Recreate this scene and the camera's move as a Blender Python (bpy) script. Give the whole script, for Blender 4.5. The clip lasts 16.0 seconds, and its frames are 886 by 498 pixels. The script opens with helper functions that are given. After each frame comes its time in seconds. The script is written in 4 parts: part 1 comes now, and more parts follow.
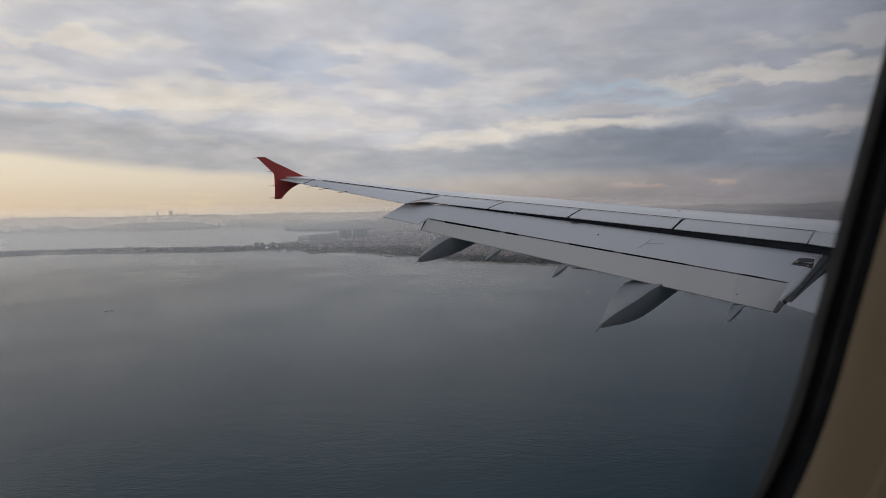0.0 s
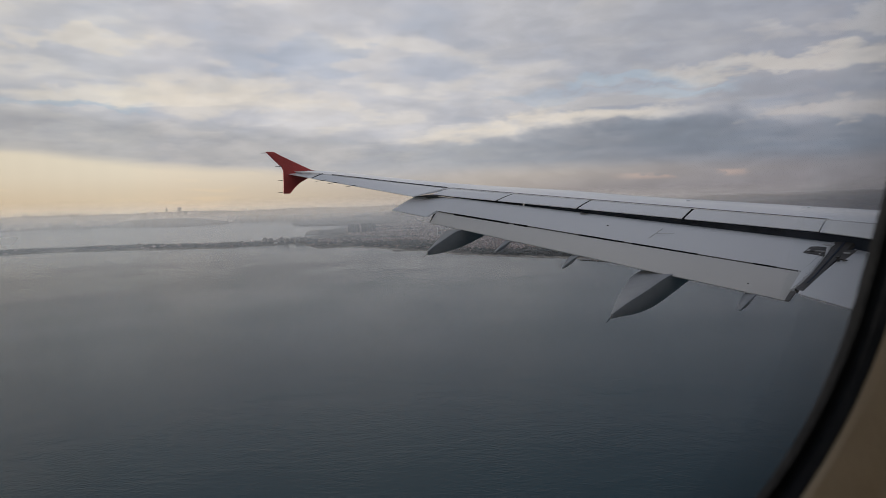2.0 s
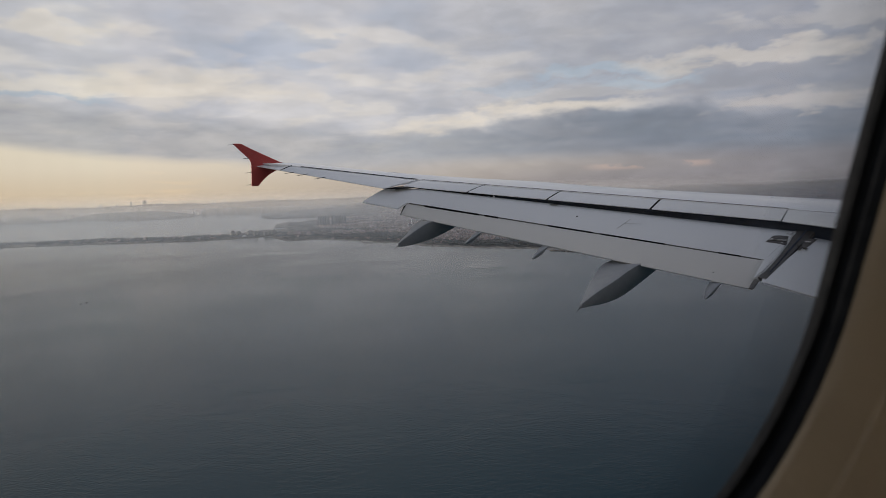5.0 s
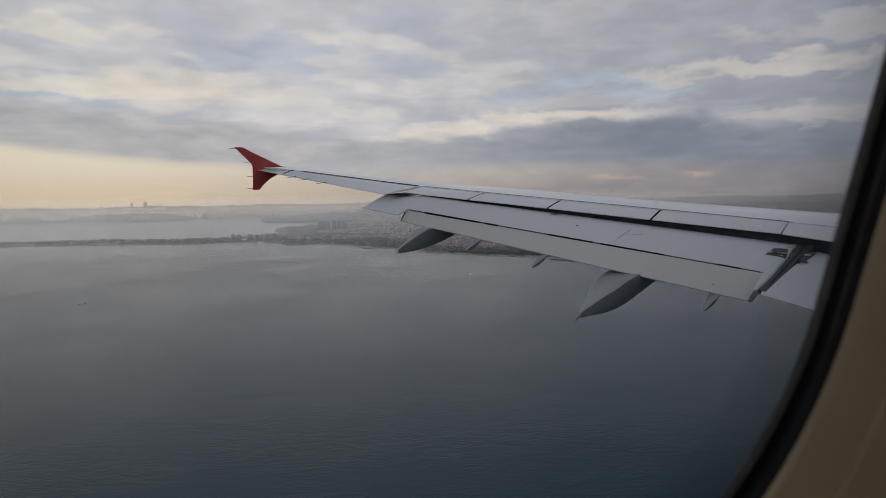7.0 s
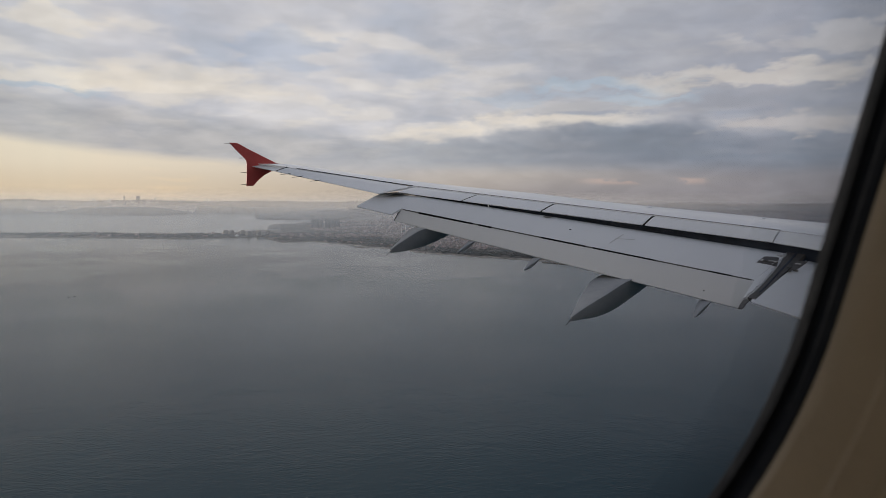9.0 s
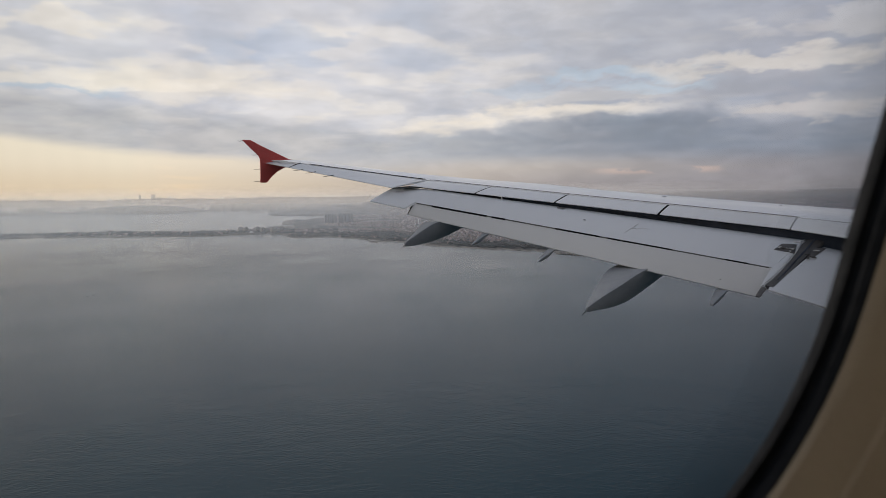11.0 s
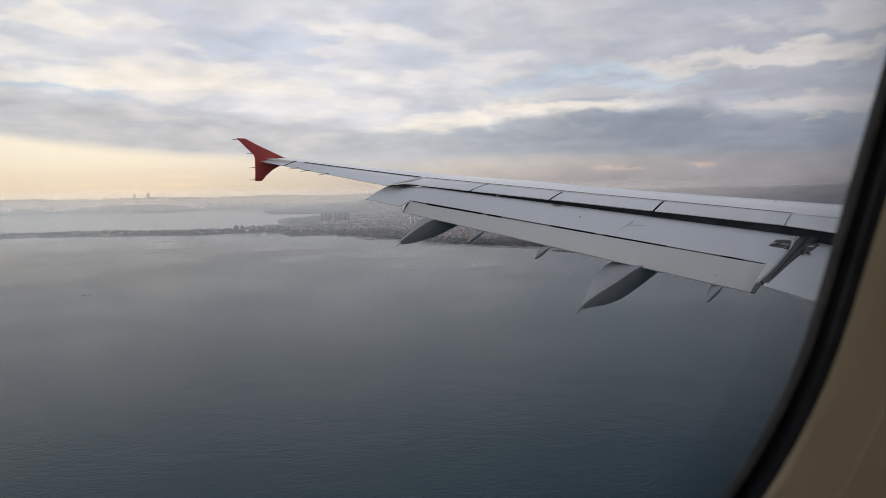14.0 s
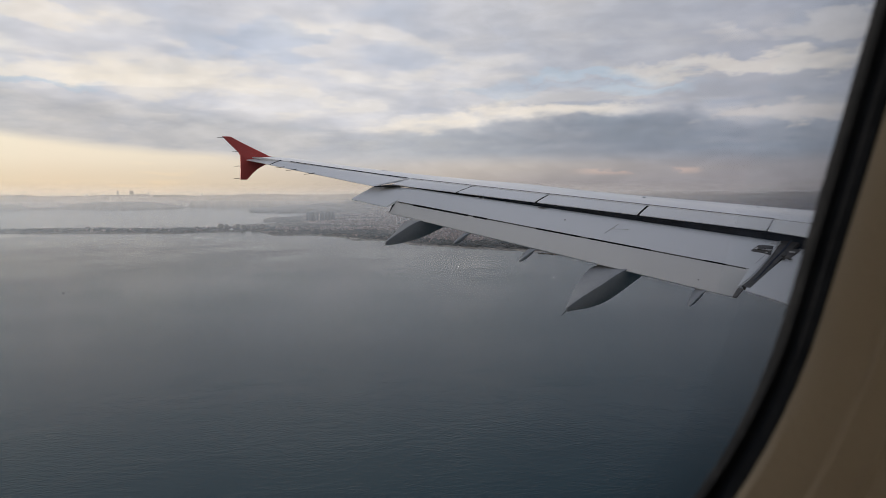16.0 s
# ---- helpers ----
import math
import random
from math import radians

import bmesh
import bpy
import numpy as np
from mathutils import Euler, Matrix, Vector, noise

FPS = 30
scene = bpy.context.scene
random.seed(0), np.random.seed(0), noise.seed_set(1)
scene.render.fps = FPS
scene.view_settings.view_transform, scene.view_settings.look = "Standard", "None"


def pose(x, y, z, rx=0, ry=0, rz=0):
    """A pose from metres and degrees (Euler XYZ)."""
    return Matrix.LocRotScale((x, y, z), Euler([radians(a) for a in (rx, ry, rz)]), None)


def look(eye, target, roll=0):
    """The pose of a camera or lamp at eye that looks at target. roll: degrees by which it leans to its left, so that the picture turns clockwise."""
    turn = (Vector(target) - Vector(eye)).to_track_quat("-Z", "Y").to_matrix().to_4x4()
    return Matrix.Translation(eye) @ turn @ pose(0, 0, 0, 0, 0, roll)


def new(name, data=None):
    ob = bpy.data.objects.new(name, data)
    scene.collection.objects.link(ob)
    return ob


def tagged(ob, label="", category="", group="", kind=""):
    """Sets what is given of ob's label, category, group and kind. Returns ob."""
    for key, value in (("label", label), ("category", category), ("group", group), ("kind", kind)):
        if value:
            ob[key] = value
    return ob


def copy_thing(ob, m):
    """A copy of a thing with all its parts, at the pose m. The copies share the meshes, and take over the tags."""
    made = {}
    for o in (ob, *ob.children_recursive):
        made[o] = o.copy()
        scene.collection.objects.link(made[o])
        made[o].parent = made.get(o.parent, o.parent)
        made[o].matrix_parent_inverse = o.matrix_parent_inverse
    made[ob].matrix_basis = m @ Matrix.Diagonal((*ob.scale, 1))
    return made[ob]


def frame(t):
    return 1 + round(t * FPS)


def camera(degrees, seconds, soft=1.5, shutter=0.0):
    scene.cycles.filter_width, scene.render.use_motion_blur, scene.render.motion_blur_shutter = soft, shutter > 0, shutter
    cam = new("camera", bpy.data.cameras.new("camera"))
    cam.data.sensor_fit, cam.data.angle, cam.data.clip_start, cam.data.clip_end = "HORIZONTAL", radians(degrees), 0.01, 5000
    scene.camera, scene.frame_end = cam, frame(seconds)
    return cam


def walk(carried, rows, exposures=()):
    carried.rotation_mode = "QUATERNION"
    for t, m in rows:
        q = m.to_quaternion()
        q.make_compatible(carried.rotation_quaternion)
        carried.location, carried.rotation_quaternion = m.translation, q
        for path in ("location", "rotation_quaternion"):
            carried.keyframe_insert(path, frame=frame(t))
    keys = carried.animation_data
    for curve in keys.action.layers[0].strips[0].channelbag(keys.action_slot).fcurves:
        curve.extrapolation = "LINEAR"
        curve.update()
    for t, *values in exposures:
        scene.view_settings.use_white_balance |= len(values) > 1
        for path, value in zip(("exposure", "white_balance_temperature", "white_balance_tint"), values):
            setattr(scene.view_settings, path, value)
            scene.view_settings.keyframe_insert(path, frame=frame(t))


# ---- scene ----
cam = camera(68.0, 16.0, soft=0.7)
# a small phone lens: focused far out, the window frame close by is soft
cam.data.dof.use_dof = True
cam.data.dof.focus_distance = 14.0
cam.data.dof.aperture_fstop = 13.0

# seconds, place, turn
PATH = [
    (0, 0.0229, 0.0000, 90.0142, 86.542, 1.076, -33.072),
    (0.5, 0.0083, 0.0000, 90.0114, 86.984, 0.364, -31.150),
    (1, 0.0101, 0.0000, 90.0094, 86.723, 2.039, -31.211),
    (1.5, 0.0043, 0.0000, 90.0049, 86.463, 1.391, -31.664),
    (2, -0.0023, -0.0000, 89.9963, 85.997, 1.714, -32.404),
    (2.5, 0.0014, -0.0000, 89.9990, 85.200, 1.508, -32.871),
    (3, -0.0013, -0.0000, 89.9975, 85.707, 1.400, -34.943),
    (3.5, -0.0020, -0.0000, 89.9979, 85.515, 1.385, -35.822),
    (4, -0.0038, -0.0000, 89.9978, 85.108, 3.319, -34.775),
    (6.5, -0.0024, -0.0000, 89.9997, 85.507, -0.384, -35.408),
    (7, -0.0017, -0.0000, 89.9990, 85.792, 0.999, -34.911),
    (7.5, 0.0008, -0.0000, 89.9993, 85.459, 1.094, -35.472),
    (8, -0.0007, -0.0000, 89.9992, 85.591, -0.454, -35.652),
    (8.5, -0.0011, -0.0000, 89.9997, 85.738, 0.394, -35.180),
    (9, -0.0001, -0.0000, 89.9981, 85.851, -0.358, -35.426),
    (11.5, -0.0061, -0.0000, 89.9977, 85.089, 0.854, -34.179),
    (12, 0.0009, -0.0000, 90.0000, 84.659, 0.962, -34.713),
    (12.5, 0.0012, 0.0000, 90.0013, 84.941, 0.697, -34.443),
    (13, 0.0045, 0.0000, 90.0023, 85.064, 0.211, -34.790),
    (13.5, 0.0030, 0.0000, 90.0035, 84.971, 0.634, -35.642),
    (14, 0.0006, 0.0000, 90.0028, 85.020, 1.015, -34.690),
    (14.5, -0.0003, 0.0000, 90.0027, 84.807, 0.408, -34.154),
    (15, 0.0053, 0.0000, 90.0030, 84.404, 2.437, -34.294),
    (15.5, 0.0016, 0.0000, 90.0028, 84.828, -0.903, -34.024),
    (16, 0.0061, 0.0000, 90.0012, 85.130, 0.217, -35.866),
]
EXPOSURES = [(0.0, 0.08), (4.0, 0.06), (6.5, 0.03), (8.0, -0.02), (8.7, -0.03), (9.0, 0.12), (11.5, 0.30), (13.0, 0.34), (13.5, 0.37), (14.0, 0.46), (14.5, 0.57), (15.0, 0.58), (15.5, 0.46), (16.0, 0.32)]
walk(cam, [(t, pose(x, y, z, rx, ry, rz)) for t, x, y, z, rx, ry, rz in PATH], EXPOSURES)

ALT = 90.0
# the aircraft's frame: x to the nose, y out along the port wing, z up; two degrees nose-up in the world
EYE = Vector((-15.509, 1.74, 1.4826))
TURN = Matrix(((0.99945595, 0.00003298, -0.03298201), (0.0, 0.9999995, 0.0009999995), (0.03298203, -0.00099946, 0.99945545))).to_4x4()
AIR = Matrix.Translation((0, 0, ALT)) @ TURN @ Matrix.Translation(-EYE)


# ---- node helpers
def tree_of(owner):
    owner.use_nodes = True
    nt = owner.node_tree
    nt.nodes.clear()
    return nt


def link(nt, a, b):
    nt.links.new(a, b)


def feed(nt, socket, value):
    if hasattr(value, "is_output"):
        nt.links.new(value, socket)
    else:
        socket.default_value = value


def mth(nt, op, a, b=None, c=None, clamp=False):
    n = nt.nodes.new("ShaderNodeMath")
    n.operation, n.use_clamp = op, clamp
    for i, v in enumerate((a, b, c)):
        if v is not None:
            feed(nt, n.inputs[i], v)
    return n.outputs[0]


def ramp(nt, v, lo, hi, a=0.0, b=1.0):
    n = nt.nodes.new("ShaderNodeMapRange")
    n.interpolation_type = "SMOOTHSTEP"
    for s, x in zip(n.inputs[:5], (v, lo, hi, a, b)):
        feed(nt, s, x)
    return n.outputs[0]


def mix(nt, fac, a, b, blend="MIX"):
    n = nt.nodes.new("ShaderNodeMix")
    n.data_type, n.blend_type = "RGBA", blend
    feed(nt, n.inputs[0], fac)
    feed(nt, n.inputs[6], a)
    feed(nt, n.inputs[7], b)
    return n.outputs[2]


def xyz(nt, x, y, z):
    n = nt.nodes.new("ShaderNodeCombineXYZ")
    for s, v in zip(n.inputs, (x, y, z)):
        feed(nt, s, v)
    return n.outputs[0]


def cloudy(nt, vec, scale, detail=5.0, rough=0.55, warp=0.0):
    n = nt.nodes.new("ShaderNodeTexNoise")
    feed(nt, n.inputs["Vector"], vec)
    n.inputs["Scale"].default_value = scale
    n.inputs["Detail"].default_value = detail
    n.inputs["Roughness"].default_value = rough
    n.inputs["Distortion"].default_value = warp
    return n.outputs[0]


def lin(r, g, b):
    def one(c):
        c /= 255.0
        return c / 12.92 if c <= 0.04045 else ((c + 0.055) / 1.055) ** 2.4
    return (one(r), one(g), one(b), 1.0)


# ---- world: a broken grey overcast with a warm gap over the horizon where the sun stands
SUN_EL, SUN_AZ = 8.0, -14.0
world = bpy.data.worlds.new("sky")
scene.world = world
nt = tree_of(world)
co = nt.nodes.new("ShaderNodeTexCoord")
sep = nt.nodes.new("ShaderNodeSeparateXYZ")
link(nt, co.outputs["Generated"], sep.inputs[0])
dx, dy, dz = sep.outputs
el = mth(nt, "MULTIPLY", mth(nt, "ARCSINE", dz), 57.29578)
az = mth(nt, "MULTIPLY", mth(nt, "ARCTAN2", dx, dy), 57.29578)
# distance from the sun's bearing, 0 to 1 all round
off_sun = mth(nt, "MULTIPLY", mth(nt, "SUBTRACT", 1.0, mth(nt, "COSINE", mth(nt, "MULTIPLY", mth(nt, "SUBTRACT", az, SUN_AZ), 0.0174533))), 0.5)
# the cloud layer seen from below: a level sheet, so its lumps crowd together towards the horizon
def sheet(rise):
    k = mth(nt, "DIVIDE", 1.0, mth(nt, "ADD", mth(nt, "MAXIMUM", mth(nt, "ADD", dz, rise), 0.0), 0.085))
    return xyz(nt, mth(nt, "MULTIPLY", dx, k), mth(nt, "MULTIPLY", dy, k), 0.3)


level = sheet(0.0)
body = cloudy(nt, level, 1.7, 5.0, 0.46, 0.2)
body_up = cloudy(nt, sheet(0.018), 1.7, 5.0, 0.46, 0.2)
broad = cloudy(nt, level, 0.75, 3.0, 0.5, 0.2)
streak = xyz(nt, mth(nt, "MULTIPLY", az, 0.05), mth(nt, "MULTIPLY", el, 0.36), 4.2)
long_n = cloudy(nt, streak, 1.6, 5.0, 0.52, 0.3)
fine = cloudy(nt, xyz(nt, mth(nt, "MULTIPLY", az, 0.12), mth(nt, "MULTIPLY", el, 0.42), 0.7), 1.8, 6.0, 0.54, 0.2)
cells = cloudy(nt, xyz(nt, mth(nt, "MULTIPLY", az, 0.24), mth(nt, "MULTIPLY", el, 0.58), 9.3), 1.0, 6.0, 0.55, 0.2)
wob = mth(nt, "MULTIPLY", mth(nt, "SUBTRACT", long_n, 0.5), 6.0)
puff = mth(nt, "MULTIPLY", mth(nt, "SUBTRACT", fine, 0.5), 3.0)
lumps = mth(nt, "MULTIPLY", mth(nt, "SUBTRACT", cells, 0.5), 3.2)
thick = mth(nt, "ADD", mth(nt, "MULTIPLY", broad, 0.4), mth(nt, "MULTIPLY", body, 0.6))
# ragged bearings and heights, by which single clouds are drawn
az_r = mth(nt, "ADD", az, mth(nt, "MULTIPLY", mth(nt, "SUBTRACT", fine, 0.5), 16.0))
el_r = mth(nt, "ADD", el, mth(nt, "MULTIPLY", mth(nt, "SUBTRACT", cells, 0.5), 4.2))


def cloud(colour, amount, az0, el0, wide, high):
    """Lay one soft-edged cloud, or a rent between clouds, over the sky."""
    p = mth(nt, "DIVIDE", mth(nt, "SUBTRACT", az_r, az0), wide)
    q = mth(nt, "DIVIDE", mth(nt, "SUBTRACT", el_r, el0), high)
    reach = mth(nt, "ADD", mth(nt, "MULTIPLY", p, p), mth(nt, "MULTIPLY", q, q))
    return mix(nt, ramp(nt, reach, 1.25, 0.1, 0.0, amount), col, lin(*colour))


# the overcast: shaded bellies, pale body, creamy tops where a lump thins upward
col = mix(nt, ramp(nt, thick, 0.36, 0.64), lin(176, 178, 187), lin(206, 203, 204))
col = mix(nt, mth(nt, "MULTIPLY", ramp(nt, thick, 0.46, 0.34), 0.35), col, lin(170, 181, 198))
lit = ramp(nt, mth(nt, "SUBTRACT", body, body_up), 0.0, 0.12)
col = mix(nt, mth(nt, "MULTIPLY", lit, ramp(nt, az, 15.0, 60.0, 0.42, 0.22)), col, lin(226, 218, 208))
col = mix(nt, ramp(nt, az, 24.0, 74.0, 0.0, 0.82), col, lin(127, 131, 142))
# single pale and blue places high over the opening
for one in (((226, 215, 200), 0.55, 4, 13.0, 6, 0.8), ((224, 214, 200), 0.6, 6, 9.0, 8, 1.0), ((222, 212, 198), 0.55, 13, 9.2, 7, 1.8), ((214, 206, 198), 0.45, 22, 9.0, 5, 0.7),
            ((160, 173, 194), 0.5, 22, 12.2, 4, 2.2), ((166, 176, 194), 0.35, 33, 11.2, 6, 1.0), ((162, 180, 196), 0.5, 3, 8.0, 5, 0.45)):
    col = cloud(*one)
# warm opening low over the horizon on the sun's side
gap_top = mth(nt, "ADD", mth(nt, "SUBTRACT", 4.9, mth(nt, "MULTIPLY", az, 0.098)), mth(nt, "MULTIPLY", wob, 0.22))
in_gap = ramp(nt, mth(nt, "SUBTRACT", gap_top, el), -0.3, 0.75)
side = ramp(nt, az, 56.0, 32.0)
warm = mix(nt, ramp(nt, el, 0.0, 5.0), lin(211, 196, 175), lin(225, 213, 193))
warm = mix(nt, ramp(nt, az, 6.0, 38.0), warm, lin(193, 183, 174))
# a long grey bank rests on the opening
over_gap = mth(nt, "SUBTRACT", mth(nt, "ADD", el, mth(nt, "MULTIPLY", wob, 0.5)), gap_top)
bank_l = mth(nt, "MULTIPLY", ramp(nt, over_gap, 4.2, 2.0), ramp(nt, az, 58.0, 36.0))
col = mix(nt, mth(nt, "MULTIPLY", bank_l, 0.9), col, mix(nt, ramp(nt, fine, 0.35, 0.65), lin(161, 162, 168), lin(178, 176, 177)))
# the dark bank with a broken lit crest
line = mth(nt, "SUBTRACT", mth(nt, "MULTIPLY", mth(nt, "MINIMUM", az, 47.0), 0.105), mth(nt, "MULTIPLY", mth(nt, "MAXIMUM", mth(nt, "SUBTRACT", az, 47.0), 0.0), 0.05))
crest = mth(nt, "ADD", mth(nt, "ADD", line, 2.75), mth(nt, "ADD", mth(nt, "MULTIPLY", wob, 0.15), lumps))
below = mth(nt, "SUBTRACT", crest, el)
dark = mth(nt, "MULTIPLY", ramp(nt, below, 0.3, 2.0), ramp(nt, az, 22.0, 36.0))
bank_c = mix(nt, ramp(nt, az, 30.0, 52.0), lin(162, 165, 172), lin(117, 124, 136))
bank_c = mix(nt, ramp(nt, mth(nt, "ADD", mth(nt, "MULTIPLY", long_n, 0.5), mth(nt, "MULTIPLY", fine, 0.5)), 0.40, 0.62, 0.0, 0.7), bank_c, mix(nt, ramp(nt, az, 30.0, 52.0), lin(174, 174, 177), lin(137, 140, 149)))
# rents, the lit row on the cool side and its belly
for one in (((164, 180, 195), 0.6, 49, 9.6, 8, 0.6), ((164, 180, 194), 0.55, 53, 8.5, 6, 0.55), ((168, 180, 194), 0.4, 42, 8.6, 7, 0.5),
            ((150, 151, 158), 0.7, 61, 8.0, 10, 1.0), ((194, 187, 180), 0.75, 61, 9.8, 10, 1.0), ((186, 181, 178), 0.5, 66, 12.2, 8, 0.9)):
    col = cloud(*one)
col = mix(nt, mth(nt, "MULTIPLY", dark, 0.93), col, bank_c)
edge = mth(nt, "MULTIPLY", mth(nt, "MULTIPLY", ramp(nt, below, -0.5, 0.2), ramp(nt, below, 1.5, 0.3)), mth(nt, "MULTIPLY", mth(nt, "MULTIPLY", ramp(nt, az, 27.0, 34.0), ramp(nt, az, 56.0, 47.0, 0.1, 1.0)), ramp(nt, fine, 0.36, 0.54, 0.2, 1.0)))
col = mix(nt, mth(nt, "MULTIPLY", edge, 0.75), col, lin(222, 212, 199))
col = cloud((184, 177, 173), 0.6, 63, 6.1, 6, 0.8)
col = mix(nt, mth(nt, "MULTIPLY", mth(nt, "MULTIPLY", in_gap, side), 0.95), col, warm)
# dull rosy air under the dark bank, with a few lit shreds
col = mix(nt, mth(nt, "MULTIPLY", ramp(nt, mth(nt, "ADD", el, mth(nt, "MULTIPLY", puff, 0.25)), 3.6, 2.0), ramp(nt, az, 22.0, 38.0, 0.0, 0.85)), col, mix(nt, ramp(nt, az, 36.0, 62.0), lin(192, 182, 174), lin(132, 129, 133)))
rose = mth(nt, "MULTIPLY", mth(nt, "MULTIPLY", ramp(nt, el, 2.15, 1.85), ramp(nt, el, 1.35, 1.75)), mth(nt, "MULTIPLY", mth(nt, "MULTIPLY", ramp(nt, az, 46.0, 50.0), ramp(nt, az, 60.0, 54.0)), ramp(nt, cells, 0.50, 0.58)))
col = mix(nt, mth(nt, "MULTIPLY", rose, 0.75), col, lin(206, 178, 162))
# thick haze along the horizon, with a faint rosy strip under the dark bank
low = mix(nt, ramp(nt, az, 8.0, 50.0), lin(204, 187, 164), lin(136, 132, 135))
col = mix(nt, ramp(nt, mth(nt, "ADD", el, mth(nt, "MULTIPLY", puff, 0.12)), 3.0, 0.4, 0.0, 0.85), col, low)
col = mix(nt, ramp(nt, el, 0.0, -6.0), col, lin(120, 120, 124))
# the cloud is much thicker overhead and away from the sun, out of the view
col = mix(nt, ramp(nt, off_sun, 0.52, 0.80, 0.0, 0.8), col, lin(84, 88, 98))
col = mix(nt, ramp(nt, el, 18.0, 42.0, 0.0, 0.75), col, lin(124, 130, 142))
# low lumps all over the layer
mott = cloudy(nt, xyz(nt, mth(nt, "MULTIPLY", az, 0.25), mth(nt, "MULTIPLY", el, 0.62), 2.6), 1.3, 5.0, 0.5, 0.3)
mott = ramp(nt, mott, 0.30, 0.70, 0.94, 1.06)
mott = mth(nt, "ADD", 1.0, mth(nt, "MULTIPLY", mth(nt, "SUBTRACT", mott, 1.0), ramp(nt, over_gap, -0.2, 0.8)))
col = mix(nt, 1.0, col, xyz(nt, mott, mott, mott), "MULTIPLY")
# brighter again towards the nose
up = ramp(nt, az, 44.0, 70.0, 1.0, 1.42)
up = mth(nt, "ADD", 1.0, mth(nt, "MULTIPLY", mth(nt, "SUBTRACT", up, 1.0), ramp(nt, az, 110.0, 85.0)))
col = mix(nt, 1.0, col, xyz(nt, up, up, up), "MULTIPLY")
cloud_bg = nt.nodes.new("ShaderNodeBackground")
link(nt, col, cloud_bg.inputs[0])
cloud_bg.inputs[1].default_value = 1.0
sky = nt.nodes.new("ShaderNodeTexSky")
sky.sky_type, sky.sun_disc = "NISHITA", False
sky.sun_elevation, sky.sun_rotation = radians(SUN_EL), radians(SUN_AZ)
sky_bg = nt.nodes.new("ShaderNodeBackground")
link(nt, sky.outputs[0], sky_bg.inputs[0])
sky_bg.inputs[1].default_value = 0.10
cover = ramp(nt, thick, 0.30, 0.46, 0.94, 0.98)
ms = nt.nodes.new("ShaderNodeMixShader")
link(nt, cover, ms.inputs[0])
link(nt, sky_bg.outputs[0], ms.inputs[1])
link(nt, cloud_bg.outputs[0], ms.inputs[2])
out = nt.nodes.new("ShaderNodeOutputWorld")
link(nt, ms.outputs[0], out.inputs[0])

sun_data = bpy.data.lights.new("sun", "SUN")
sun_data.energy, sun_data.angle, sun_data.color = 1.5, radians(12), (1.0, 0.86, 0.68)
sun = new("sun", sun_data)
sd = Vector((math.sin(radians(SUN_AZ)) * math.cos(radians(SUN_EL)), math.cos(radians(SUN_AZ)) * math.cos(radians(SUN_EL)), math.sin(radians(SUN_EL))))
sun.matrix_basis = look(sd * 100, (0, 0, 0))


# ---- materials
def material(name, colour, rough=0.5, metal=0.0, vary=0.1, size=1.0, bump=0.0, bump_size=20.0, stretch=(1, 1, 1), second=None, coat=0.0, per_object=0.0, per_island=0.0):
    m = bpy.data.materials.new(name)
    nt = tree_of(m)
    b = nt.nodes.new("ShaderNodeBsdfPrincipled")
    o = nt.nodes.new("ShaderNodeOutputMaterial")
    link(nt, b.outputs[0], o.inputs[0])
    tc = nt.nodes.new("ShaderNodeTexCoord")
    mp = nt.nodes.new("ShaderNodeMapping")
    mp.inputs["Scale"].default_value = stretch
    link(nt, tc.outputs["Object"], mp.inputs[0])
    n1 = cloudy(nt, mp.outputs[0], size, 4.0, 0.6)
    n2 = cloudy(nt, mp.outputs[0], size * 9.0, 3.0, 0.6)
    both = mth(nt, "ADD", mth(nt, "MULTIPLY", n1, 0.7), mth(nt, "MULTIPLY", n2, 0.3))
    c = (*colour, 1.0)
    d = (*second, 1.0) if second else (*[v * (1 - 2.2 * vary) for v in colour], 1.0)
    cc = mix(nt, ramp(nt, both, 0.38, 0.66), c, d)
    if per_object or per_island:
        info = nt.nodes.new("ShaderNodeObjectInfo" if per_object else "ShaderNodeNewGeometry")
        rnd = info.outputs["Random" if per_object else "Random Per Island"]
        amount = per_object or per_island
        hsv = nt.nodes.new("ShaderNodeHueSaturation")
        link(nt, cc, hsv.inputs["Color"])
        link(nt, ramp(nt, rnd, 0.0, 1.0, 1.0 - amount, 1.0 + amount), hsv.inputs["Value"])
        cc = hsv.outputs[0]
    link(nt, cc, b.inputs["Base Color"])
    link(nt, ramp(nt, n2, 0.3, 0.7, max(rough - 0.4 * vary, 0.02), min(rough + 0.4 * vary, 1.0)), b.inputs["Roughness"])
    b.inputs["Metallic"].default_value = metal
    b.inputs["Coat Weight"].default_value = coat
    if bump:
        bp = nt.nodes.new("ShaderNodeBump")
        bp.inputs["Strength"].default_value = bump
        bp.inputs["Distance"].default_value = 0.01
        link(nt, cloudy(nt, tc.outputs["Object"], bump_size, 3.0), bp.inputs["Height"])
        link(nt, bp.outputs[0], b.inputs["Normal"])
    return m


